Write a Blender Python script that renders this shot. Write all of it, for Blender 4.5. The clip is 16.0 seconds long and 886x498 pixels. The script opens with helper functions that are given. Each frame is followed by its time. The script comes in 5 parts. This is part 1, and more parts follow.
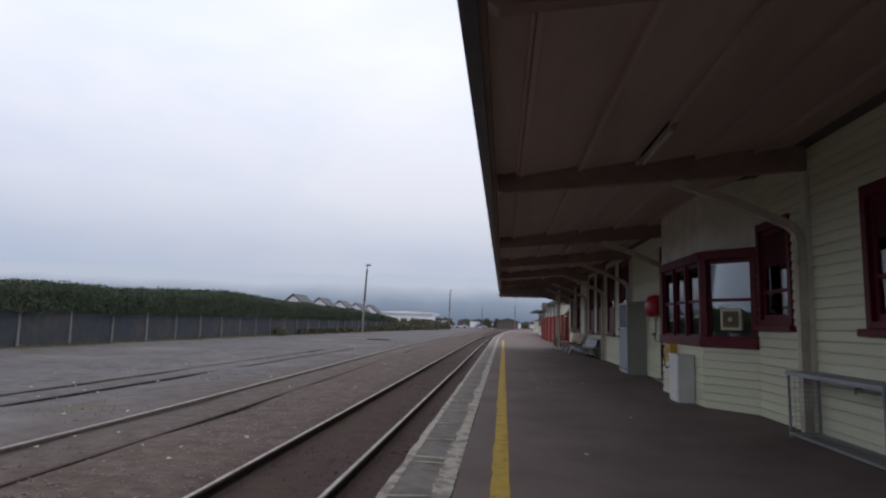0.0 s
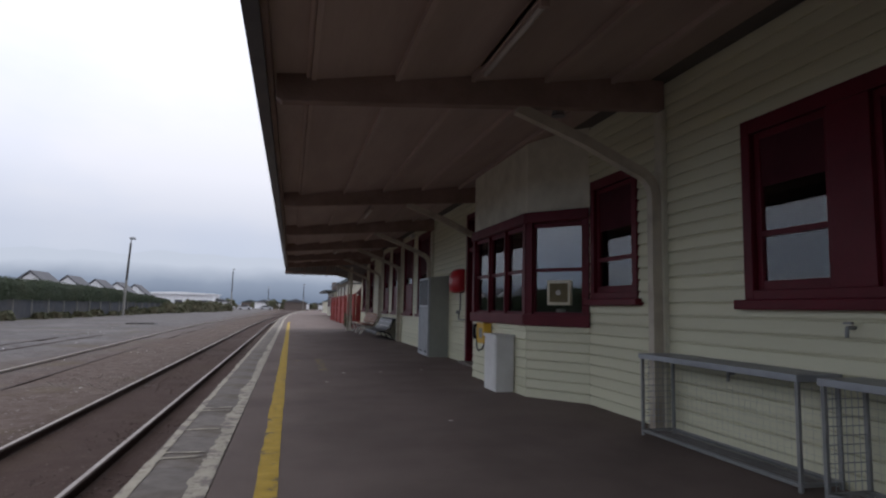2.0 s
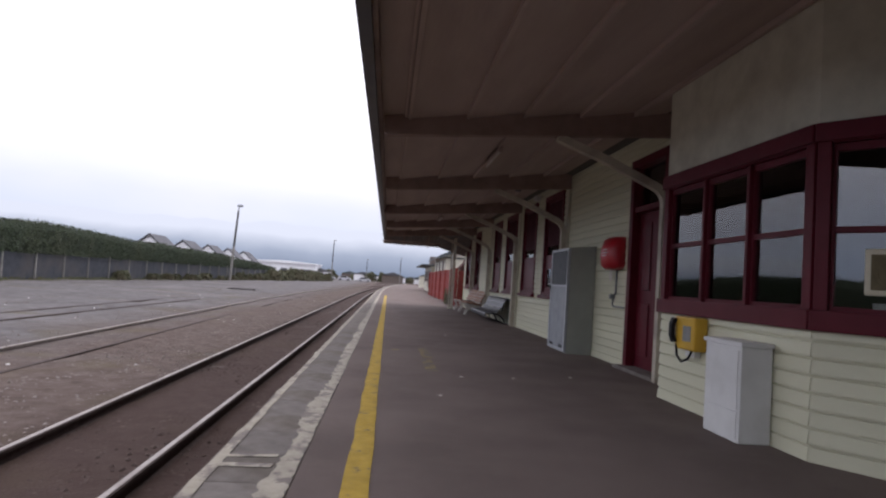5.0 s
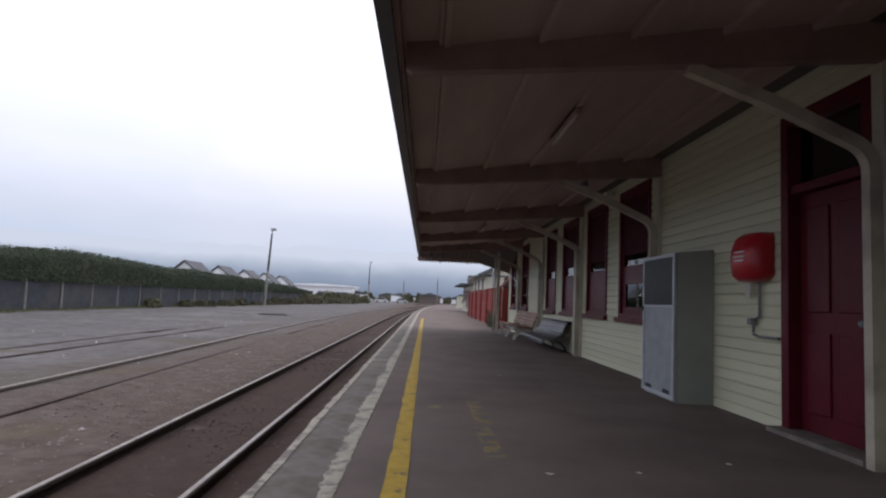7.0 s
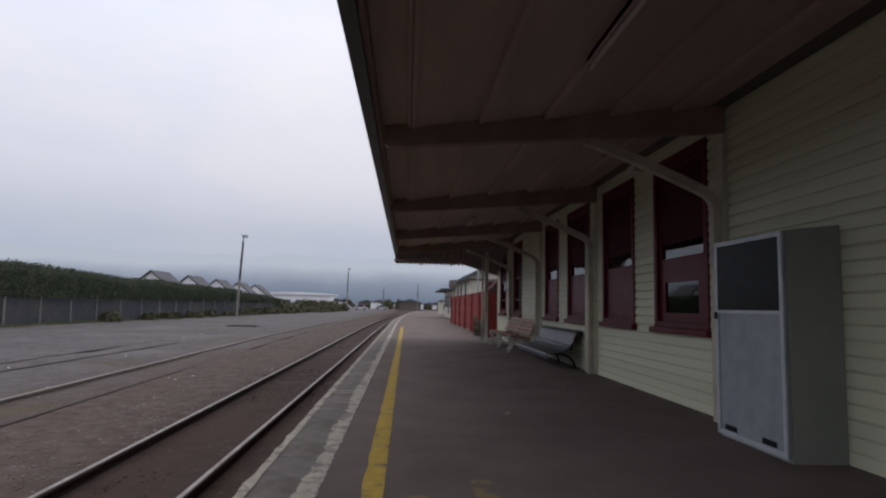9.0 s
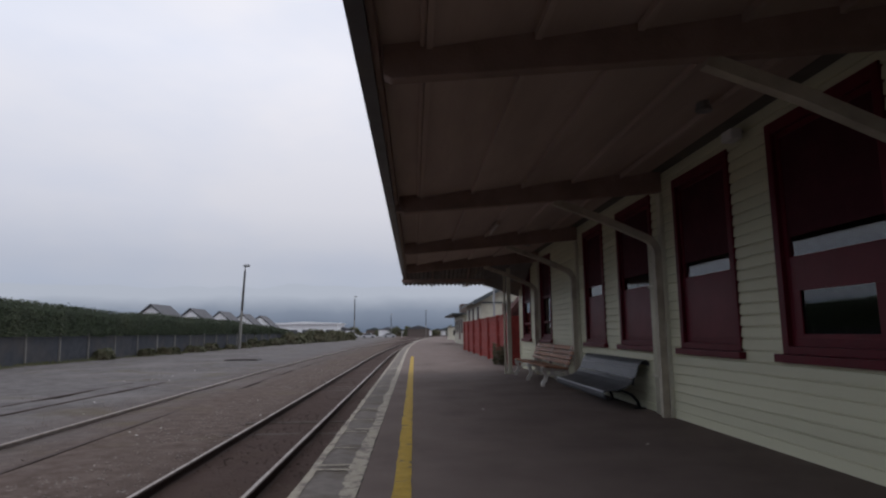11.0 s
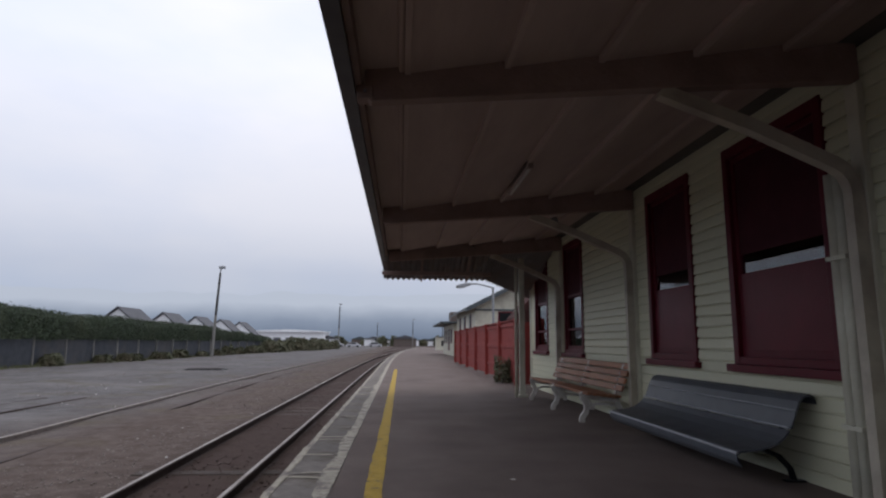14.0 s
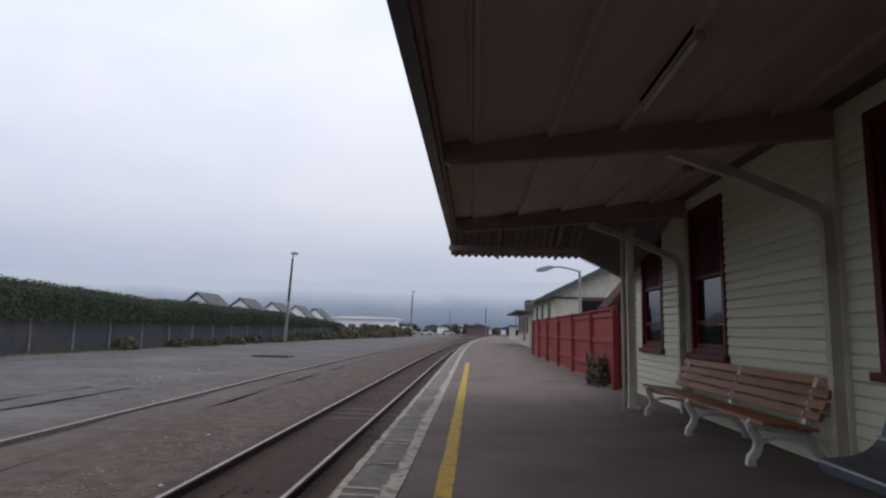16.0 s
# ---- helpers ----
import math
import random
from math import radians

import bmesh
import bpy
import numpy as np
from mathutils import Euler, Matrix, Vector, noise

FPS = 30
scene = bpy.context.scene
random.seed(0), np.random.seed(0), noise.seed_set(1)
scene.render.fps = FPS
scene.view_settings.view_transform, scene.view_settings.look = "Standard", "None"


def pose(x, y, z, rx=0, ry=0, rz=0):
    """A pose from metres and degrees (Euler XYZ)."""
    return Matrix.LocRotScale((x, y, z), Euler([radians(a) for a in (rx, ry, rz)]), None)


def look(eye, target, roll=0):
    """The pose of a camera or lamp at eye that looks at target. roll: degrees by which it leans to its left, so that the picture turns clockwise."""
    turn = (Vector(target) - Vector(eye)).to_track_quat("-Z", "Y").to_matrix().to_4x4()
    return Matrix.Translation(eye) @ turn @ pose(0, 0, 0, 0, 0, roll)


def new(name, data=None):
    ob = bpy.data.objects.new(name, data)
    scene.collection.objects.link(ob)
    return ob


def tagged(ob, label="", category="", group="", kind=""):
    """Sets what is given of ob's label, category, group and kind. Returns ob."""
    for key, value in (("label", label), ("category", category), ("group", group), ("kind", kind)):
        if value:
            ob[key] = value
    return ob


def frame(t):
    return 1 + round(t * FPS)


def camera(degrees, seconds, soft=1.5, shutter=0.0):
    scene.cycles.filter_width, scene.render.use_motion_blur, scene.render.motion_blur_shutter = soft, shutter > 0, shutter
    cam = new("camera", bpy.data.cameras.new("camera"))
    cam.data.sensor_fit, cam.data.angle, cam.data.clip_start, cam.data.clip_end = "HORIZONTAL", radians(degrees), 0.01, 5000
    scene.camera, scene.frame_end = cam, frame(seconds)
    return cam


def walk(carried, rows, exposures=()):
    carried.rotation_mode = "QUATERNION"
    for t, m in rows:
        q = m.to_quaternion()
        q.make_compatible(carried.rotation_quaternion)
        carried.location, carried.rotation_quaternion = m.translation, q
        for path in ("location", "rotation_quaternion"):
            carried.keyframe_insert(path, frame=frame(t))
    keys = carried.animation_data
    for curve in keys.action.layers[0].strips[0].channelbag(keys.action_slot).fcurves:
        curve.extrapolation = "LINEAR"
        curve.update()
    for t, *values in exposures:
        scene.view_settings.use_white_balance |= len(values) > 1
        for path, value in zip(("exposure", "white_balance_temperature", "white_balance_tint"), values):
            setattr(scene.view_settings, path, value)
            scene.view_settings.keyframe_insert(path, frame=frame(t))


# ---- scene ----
cam = camera(74.1, 16.0, soft=2.2)
PATH = [
    (0, (0.003, 5.177, 1.113), (-0.206, 7.15, 1.361), 1.7),
    (0.5, (-0.022, 5.915, 1.084), (-0.202, 7.893, 1.325), 2.3),
    (1, (0.023, 6.577, 1.093), (-0.041, 8.563, 1.321), 2.3),
    (1.5, (0.07, 6.94, 1.059), (0.323, 8.911, 1.284), 1.7),
    (2, (0.095, 7.426, 1.055), (0.587, 9.354, 1.257), 1.2),
    (2.5, (0.098, 7.954, 1.064), (0.646, 9.871, 1.214), 1.8),
    (3, (0.079, 8.43, 1.054), (0.607, 10.356, 1.168), 2.7),
    (3.5, (0.088, 9.08, 1.071), (0.518, 11.032, 1.146), 3.6),
    (4, (0.079, 9.595, 1.048), (0.391, 11.57, 1.114), 3.8),
    (4.2, (0.073, 9.755, 1.017), (0.345, 11.735, 1.091), 3.8),
    (6.5, (0.114, 12.574, 1.042), (0.214, 14.564, 1.205), 3.4),
    (7, (0.122, 13.236, 1.059), (0.173, 15.228, 1.232), 2.6),
    (7.5, (0.087, 13.923, 1.067), (0.107, 15.914, 1.248), 2.5),
    (8, (0.114, 14.529, 1.096), (0.139, 16.52, 1.28), 1.9),
    (8.5, (0.101, 15.033, 1.085), (0.166, 17.023, 1.273), 1.8),
    (9, (0.166, 15.714, 1.097), (0.286, 17.7, 1.291), 1.3),
    (9.2, (0.17, 16.003, 1.062), (0.303, 17.989, 1.258), 1.2),
    (11.3, (0.085, 18.454, 1.131), (0.181, 20.43, 1.42), -0.6),
    (11.5, (0.103, 18.735, 1.123), (0.168, 20.712, 1.417), 0.4),
    (12, (0.052, 19.369, 1.129), (0.096, 21.344, 1.439), -0.2),
    (12.5, (0.035, 20.112, 1.098), (0.061, 22.085, 1.424), 0.6),
    (13, (0.059, 20.682, 1.07), (0.117, 22.654, 1.393), 0.8),
    (13.5, (0.123, 21.358, 1.087), (0.238, 23.329, 1.404), 0.5),
    (14, (0.18, 21.932, 1.081), (0.317, 23.902, 1.395), 0.5),
    (14.5, (0.211, 22.637, 1.118), (0.323, 24.611, 1.415), 0.4),
    (15, (0.22, 23.212, 1.117), (0.234, 25.193, 1.397), 1.0),
    (15.5, (0.256, 23.929, 1.148), (0.183, 25.91, 1.418), 1.2),
    (16, (0.195, 24.555, 1.156), (0.086, 26.533, 1.427), 1.4),
]
EXPOSURE = [(0, -0.06, 6400, 10), (1.2, -0.03, 6420, 10), (2.0, 0.13, 6480, 10), (2.6, 0.42, 6600, 12), (3.5, 0.64, 6700, 15), (4.2, 0.62, 6700, 15), (6.5, 0.43, 6500, 13), (7.2, 0.24, 6480, 11), (8.0, 0.05, 6520, 11), (9.0, -0.17, 6580, 11), (11.5, -0.28, 6540, 10), (13, -0.16, 6480, 10), (14.5, -0.07, 6420, 10), (16, -0.1, 6370, 10)]
walk(cam, [(t, look(eye, target, roll)) for t, eye, target, roll in PATH], EXPOSURE)

# ---------- world, sun, exposure ----------
world = bpy.data.worlds.new("overcast_sky")
scene.world = world
world.use_nodes = True
wt = world.node_tree
wt.nodes.clear()
w_out = wt.nodes.new("ShaderNodeOutputWorld")
w_bg = wt.nodes.new("ShaderNodeBackground")
w_sky = wt.nodes.new("ShaderNodeTexSky")
w_sky.sky_type = "NISHITA"
w_sky.sun_disc = False
w_sky.sun_elevation = radians(73)
w_sky.sun_rotation = radians(50)
w_gain = wt.nodes.new("ShaderNodeMix")
w_gain.data_type = "RGBA"
w_gain.blend_type = "MULTIPLY"
w_gain.inputs[0].default_value = 1.0
w_gain.inputs[7].default_value = (0.10, 0.10, 0.10, 1)
wt.links.new(w_sky.outputs[0], w_gain.inputs[6])
w_tc = wt.nodes.new("ShaderNodeTexCoord")
w_map = wt.nodes.new("ShaderNodeMapping")
w_map.inputs["Scale"].default_value = (1.3, 1.3, 3.2)
wt.links.new(w_tc.outputs["Generated"], w_map.inputs["Vector"])
w_noise = wt.nodes.new("ShaderNodeTexNoise")
w_noise.inputs["Scale"].default_value = 1.15
w_noise.inputs["Detail"].default_value = 5
w_noise.inputs["Roughness"].default_value = 0.52
wt.links.new(w_map.outputs[0], w_noise.inputs["Vector"])
w_cr = wt.nodes.new("ShaderNodeValToRGB")
w_cr.color_ramp.elements[0].position = 0.33
w_cr.color_ramp.elements[0].color = (0.70, 0.77, 0.94, 1)
w_cr.color_ramp.elements[1].position = 0.62
w_cr.color_ramp.elements[1].color = (0.88, 0.89, 0.97, 1)
wt.links.new(w_noise.outputs["Fac"], w_cr.inputs[0])
w_sep = wt.nodes.new("ShaderNodeSeparateXYZ")
wt.links.new(w_tc.outputs["Generated"], w_sep.inputs[0])
w_h = wt.nodes.new("ShaderNodeValToRGB")
w_h.color_ramp.elements[0].position = 0.05
w_h.color_ramp.elements[0].color = (0.49, 0.53, 0.59, 1)
w_h.color_ramp.elements[1].position = 0.42
w_h.color_ramp.elements[1].color = (1.04, 1.03, 1.02, 1)
e = w_h.color_ramp.elements.new(0.11)
e.color = (0.57, 0.59, 0.63, 1)
e = w_h.color_ramp.elements.new(0.20)
e.color = (0.79, 0.785, 0.79, 1)
wt.links.new(w_sep.outputs["Z"], w_h.inputs[0])
w_mul = wt.nodes.new("ShaderNodeMix")
w_mul.data_type = "RGBA"
w_mul.blend_type = "MULTIPLY"
w_mul.inputs[0].default_value = 1.0
wt.links.new(w_cr.outputs[0], w_mul.inputs[6])
wt.links.new(w_h.outputs[0], w_mul.inputs[7])
w_mix = wt.nodes.new("ShaderNodeMix")
w_mix.data_type = "RGBA"
w_mix.inputs[0].default_value = 0.93
wt.links.new(w_gain.outputs[2], w_mix.inputs[6])
wt.links.new(w_mul.outputs[2], w_mix.inputs[7])
wt.links.new(w_mix.outputs[2], w_bg.inputs[0])
w_bg.inputs[1].default_value = 1.2
wt.links.new(w_bg.outputs[0], w_out.inputs[0])

sun_data = bpy.data.lights.new("sun", "SUN")
sun_data.energy = 0.5
sun_data.angle = radians(25)
sun_data.color = (1.0, 0.97, 0.93)
sun = new("sun", sun_data)
sun.matrix_world = look((14, 32, 60), (0, 20, 0))

# ---------- material helpers ----------
def surf(name, base, alt, scale=6.0, rough=0.7, bump=0.2, bump_scale=60.0, metal=0.0, stain=None, stain_scale=0.7, stain_amount=0.5,
         spread=0.0, stretch=(1, 1, 1), spec=0.4):
    """Two colours mixed by a grain, a third in larger patches, fine relief, and a spread of brightness from piece to piece."""
    m = bpy.data.materials.new(name)
    m.use_nodes = True
    nt = m.node_tree
    b = nt.nodes["Principled BSDF"]
    tc = nt.nodes.new("ShaderNodeTexCoord")
    mp = nt.nodes.new("ShaderNodeMapping")
    mp.inputs["Scale"].default_value = stretch
    nt.links.new(tc.outputs["Object"], mp.inputs["Vector"])
    n1 = nt.nodes.new("ShaderNodeTexNoise")
    n1.inputs["Scale"].default_value = scale
    n1.inputs["Detail"].default_value = 6
    n1.inputs["Roughness"].default_value = 0.62
    nt.links.new(mp.outputs[0], n1.inputs["Vector"])
    r1 = nt.nodes.new("ShaderNodeMapRange")
    r1.inputs[1].default_value, r1.inputs[2].default_value = 0.36, 0.64
    nt.links.new(n1.outputs["Fac"], r1.inputs[0])
    mx = nt.nodes.new("ShaderNodeMix")
    mx.data_type = "RGBA"
    mx.inputs[6].default_value = (*base, 1)
    mx.inputs[7].default_value = (*alt, 1)
    nt.links.new(r1.outputs[0], mx.inputs[0])
    col = mx.outputs[2]
    if stain:
        n2 = nt.nodes.new("ShaderNodeTexNoise")
        n2.inputs["Scale"].default_value = stain_scale
        n2.inputs["Detail"].default_value = 5
        nt.links.new(mp.outputs[0], n2.inputs["Vector"])
        r2 = nt.nodes.new("ShaderNodeMapRange")
        r2.inputs[1].default_value, r2.inputs[2].default_value = 0.48, 0.68
        r2.inputs[4].default_value = stain_amount
        nt.links.new(n2.outputs["Fac"], r2.inputs[0])
        m2 = nt.nodes.new("ShaderNodeMix")
        m2.data_type = "RGBA"
        nt.links.new(r2.outputs[0], m2.inputs[0])
        nt.links.new(col, m2.inputs[6])
        m2.inputs[7].default_value = (*stain, 1)
        col = m2.outputs[2]
    if spread:
        oi = nt.nodes.new("ShaderNodeObjectInfo")
        rr = nt.nodes.new("ShaderNodeMapRange")
        rr.inputs[3].default_value, rr.inputs[4].default_value = 1 - spread, 1 + spread
        nt.links.new(oi.outputs["Random"], rr.inputs[0])
        hs = nt.nodes.new("ShaderNodeHueSaturation")
        nt.links.new(rr.outputs[0], hs.inputs["Value"])
        nt.links.new(col, hs.inputs["Color"])
        col = hs.outputs[0]
    nt.links.new(col, b.inputs["Base Color"])
    rg = nt.nodes.new("ShaderNodeMapRange")
    rg.inputs[3].default_value, rg.inputs[4].default_value = max(0.02, rough - 0.08), min(1, rough + 0.1)
    nt.links.new(n1.outputs["Fac"], rg.inputs[0])
    nt.links.new(rg.outputs[0], b.inputs["Roughness"])
    b.inputs["Metallic"].default_value = metal
    b.inputs["Specular IOR Level"].default_value = spec
    if bump:
        n3 = nt.nodes.new("ShaderNodeTexNoise")
        n3.inputs["Scale"].default_value = bump_scale
        n3.inputs["Detail"].default_value = 4
        nt.links.new(mp.outputs[0], n3.inputs["Vector"])
        bp = nt.nodes.new("ShaderNodeBump")
        bp.inputs["Strength"].default_value = bump
        bp.inputs["Distance"].default_value = 0.02
        nt.links.new(n3.outputs["Fac"], bp.inputs["Height"])
        nt.links.new(bp.outputs[0], b.inputs["Normal"])
    return m


def glass(name, tint):
    m = bpy.data.materials.new(name)
    m.use_nodes = True
    nt = m.node_tree
    nt.nodes.clear()
    o = nt.nodes.new("ShaderNodeOutputMaterial")
    mix = nt.nodes.new("ShaderNodeMixShader")
    tr = nt.nodes.new("ShaderNodeBsdfTransparent")
    tr.inputs[0].default_value = (*tint, 1)
    gl = nt.nodes.new("ShaderNodeBsdfGlossy")
    gl.inputs["Roughness"].default_value = 0.015
    fr = nt.nodes.new("ShaderNodeFresnel")
    fr.inputs[0].default_value = 1.85
    nt.links.new(fr.outputs[0], mix.inputs[0])
    nt.links.new(tr.outputs[0], mix.inputs[1])
    nt.links.new(gl.outputs[0], mix.inputs[2])
    nt.links.new(mix.outputs[0], o.inputs[0])
    return m


CREAM = surf("cream_weatherboard_paint", (0.60, 0.592, 0.437), (0.54, 0.532, 0.388), 3.0, 0.5, 0.12, 40, stain=(0.41, 0.395, 0.285), stain_scale=1.1,
             stain_amount=0.4, spread=0.05, stretch=(1, 0.25, 1))
STRUT = surf("brown_cream_strut_paint", (0.50, 0.455, 0.365), (0.43, 0.385, 0.31), 5.0, 0.55, 0.15, 50, stain=(0.22, 0.17, 0.14), stain_scale=2.4, stain_amount=0.6)
CREAM_TRIM = surf("cream_trim_paint", (0.60, 0.58, 0.47), (0.52, 0.50, 0.40), 5.0, 0.5, 0.1, 50, stain=(0.36, 0.33, 0.26), stain_scale=2.2, stain_amount=0.5)
MAROON = surf("maroon_gloss_paint", (0.108, 0.009, 0.018), (0.086, 0.007, 0.014), 4.0, 0.42, 0.08, 40, stain=(0.08, 0.009, 0.015), stain_scale=1.3, stain_amount=0.5, spec=0.2)
BLIND_REFLECTION = surf("dark_maroon_blind_reflection", (0.060, 0.010, 0.016), (0.046, 0.008, 0.013), 3.0, 0.7, 0.05, 30, spec=0.15)
MAROON_BOARD = surf("maroon_boarding", (0.125, 0.009, 0.019), (0.100, 0.008, 0.016), 2.5, 0.38, 0.04, 30, stain=(0.085, 0.008, 0.014), stain_scale=1.0, stain_amount=0.5, spec=0.22)
SOFFIT = surf("soffit_lining_paint", (0.46, 0.362, 0.32), (0.385, 0.298, 0.262), 2.2, 0.7, 0.15, 30, stain=(0.31, 0.235, 0.20), stain_scale=0.8, stain_amount=0.6, stretch=(1, 0.2, 1))
BEAM = surf("aged_beam_paint", (0.295, 0.207, 0.178), (0.235, 0.16, 0.137), 4.0, 0.65, 0.2, 40, stain=(0.17, 0.12, 0.10), stain_scale=1.6, stain_amount=0.6)
GUTTER = surf("slate_gutter_paint", (0.075, 0.075, 0.085), (0.06, 0.06, 0.07), 5.0, 0.45, 0.1, 40, stain=(0.10, 0.085, 0.08), stain_scale=1.5, stain_amount=0.5)
IRON_ROOF = surf("corrugated_iron", (0.16, 0.15, 0.15), (0.13, 0.115, 0.11), 5.0, 0.5, 0.1, 30, metal=0.2, stain=(0.15, 0.09, 0.06), stain_scale=1.2, stain_amount=0.5)
ASPHALT = surf("platform_asphalt", (0.162, 0.124, 0.110), (0.125, 0.095, 0.084), 1.1, 0.82, 0.5, 150, stain=(0.185, 0.143, 0.126), stain_scale=0.42, stain_amount=0.6, spec=0.3)
CONCRETE = surf("coping_concrete", (0.20, 0.178, 0.158), (0.14, 0.122, 0.110), 7.0, 0.85, 0.5, 90, stain=(0.115, 0.092, 0.068), stain_scale=1.7, stain_amount=0.75, spread=0.12)
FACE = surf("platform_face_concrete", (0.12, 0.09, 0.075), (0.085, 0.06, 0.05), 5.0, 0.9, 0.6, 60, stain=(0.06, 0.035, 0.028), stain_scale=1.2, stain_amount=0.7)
RAIL_TOP = surf("polished_rail_head", (0.42, 0.385, 0.36), (0.33, 0.295, 0.275), 12.0, 0.6, 0.1, 80, metal=0.4, stain=(0.16, 0.12, 0.10), stain_scale=2.0, stain_amount=0.5)
RAIL_RUST = surf("rusty_rail_web", (0.058, 0.038, 0.033), (0.040, 0.027, 0.024), 14.0, 0.85, 0.4, 90, stain=(0.05, 0.032, 0.028), stain_scale=3.0)
RAIL_OLD = surf("dull_rail", (0.30, 0.27, 0.245), (0.22, 0.185, 0.165), 10.0, 0.6, 0.3, 80, metal=0.3)
SLEEPER = surf("weathered_sleeper_timber", (0.090, 0.070, 0.060), (0.062, 0.047, 0.040), 4.0, 0.9, 0.7, 60, spread=0.25, stretch=(0.3, 2, 2))
STEEL = surf("galvanised_steel", (0.33, 0.35, 0.37), (0.27, 0.29, 0.31), 5.0, 0.5, 0.06, 50, metal=0.25, stain=(0.24, 0.25, 0.26), stain_scale=1.6, stain_amount=0.5)
STEEL_DARK = surf("dull_grey_tube_steel", (0.26, 0.265, 0.265), (0.20, 0.205, 0.205), 9.0, 0.5, 0.1, 60, metal=0.3)
CABINET_SIDE = surf("grey_green_cabinet_side", (0.30, 0.31, 0.275), (0.26, 0.27, 0.24), 3.0, 0.42, 0.05, 40, stain=(0.22, 0.23, 0.21), stain_scale=1.0, stain_amount=0.5)
RED = surf("glossy_red_plastic", (0.46, 0.020, 0.030), (0.40, 0.017, 0.026), 3.0, 0.3, 0.04, 50)
RED_FENCE = surf("faded_red_fence_paint", (0.27, 0.038, 0.030), (0.215, 0.030, 0.025), 5.0, 0.7, 0.3, 50, stain=(0.16, 0.028, 0.025), stain_scale=1.1, stain_amount=0.5, spread=0.06)
YELLOW = surf("yellow_phone_plastic", (0.60, 0.36, 0.03), (0.52, 0.30, 0.03), 3.0, 0.4, 0.05, 50)
WHITE_BOX = surf("white_painted_metal", (0.66, 0.66, 0.64), (0.60, 0.60, 0.58), 4.0, 0.45, 0.06, 40, stain=(0.48, 0.47, 0.44), stain_scale=2.0, stain_amount=0.4)
BLACK = surf("black_plastic", (0.014, 0.014, 0.016), (0.010, 0.010, 0.012), 8.0, 0.35, 0.05, 60, spec=0.12)
PALE_STEEL = surf("pale_worn_steel_edge", (0.52, 0.54, 0.57), (0.44, 0.46, 0.49), 7.0, 0.45, 0.05, 50, metal=0.2)
# The low light of the closed rooms is put into this dark colour.
DARK_ROOM = surf("interior_painted_dim", (0.12, 0.11, 0.10), (0.10, 0.092, 0.085), 2.0, 0.8, 0.05, 20)
BENCH_WOOD = surf("brown_bench_slat_wood", (0.31, 0.130, 0.058), (0.225, 0.088, 0.040), 6.0, 0.5, 0.3, 70, stain=(0.15, 0.065, 0.038), stain_scale=2.5, stain_amount=0.5, spread=0.12, stretch=(3, 0.4, 3))
CAST_WHITE = surf("chipped_white_cast_iron", (0.62, 0.60, 0.56), (0.54, 0.52, 0.48), 12.0, 0.5, 0.2, 60, stain=(0.30, 0.24, 0.20), stain_scale=9.0, stain_amount=0.5)
BENCH_GREY = surf("slate_grey_bench_sheet", (0.075, 0.082, 0.095), (0.060, 0.066, 0.078), 4.0, 0.42, 0.05, 40, stain=(0.095, 0.10, 0.11), stain_scale=1.2, stain_amount=0.5)
BENCH_EDGE = surf("pale_bench_edge", (0.34, 0.35, 0.37), (0.28, 0.29, 0.31), 8.0, 0.4, 0.05, 40, metal=0.2)
TUBE = surf("unlit_lamp_tube", (0.52, 0.49, 0.46), (0.48, 0.45, 0.42), 4.0, 0.35, 0.02, 40)
PAPER = surf("weathered_paper", (0.62, 0.58, 0.52), (0.56, 0.52, 0.46), 8.0, 0.8, 0.05, 60)
BLUE = surf("blue_upholstery", (0.035, 0.075, 0.19), (0.028, 0.06, 0.15), 20.0, 0.8, 0.2, 120)
FAN_OLIVE = surf("olive_brown_fan_mesh", (0.17, 0.14, 0.075), (0.13, 0.105, 0.055), 8.0, 0.7, 0.2, 90)
FAN_CREAM = surf("ivory_fan_plastic", (0.60, 0.56, 0.42), (0.54, 0.50, 0.37), 5.0, 0.45, 0.05, 60)
SHADE_CLOTH = surf("dark_shade_cloth", (0.060, 0.064, 0.074), (0.046, 0.050, 0.058), 2.5, 0.85, 0.4, 30, stain=(0.095, 0.085, 0.078), stain_scale=0.5, stain_amount=0.6)
POST_GREY = surf("weathered_post_timber", (0.26, 0.25, 0.23), (0.20, 0.19, 0.175), 6.0, 0.85, 0.4, 60, spread=0.15)
POLE_DARK = surf("tarred_pole_timber", (0.075, 0.072, 0.070), (0.06, 0.056, 0.054), 6.0, 0.85, 0.4, 60)
HEDGE_CORE = surf("hedge_core_dark_green", (0.020, 0.032, 0.012), (0.012, 0.020, 0.008), 3.0, 0.9, 0.6, 8)
LEAF = surf("hedge_leaf", (0.034, 0.052, 0.020), (0.021, 0.036, 0.014), 0.8, 0.6, 0.0, stain=(0.055, 0.062, 0.027), stain_scale=0.35, stain_amount=0.6)
SHRUB = surf("dry_shrub_leaf", (0.095, 0.095, 0.050), (0.065, 0.070, 0.036), 0.8, 0.7, 0.0, stain=(0.12, 0.090, 0.055), stain_scale=0.3, stain_amount=0.6)
GRASS = surf("dry_grass", (0.14, 0.14, 0.065), (0.10, 0.11, 0.05), 2.0, 0.8, 0.0, stain=(0.16, 0.13, 0.07), stain_scale=0.6)
STONE_DARK = surf("rusty_ballast_stone", (0.078, 0.052, 0.045), (0.050, 0.033, 0.029), 3.0, 0.9, 0.3, 60, stain=(0.13, 0.10, 0.09), stain_scale=2.0, stain_amount=0.5)
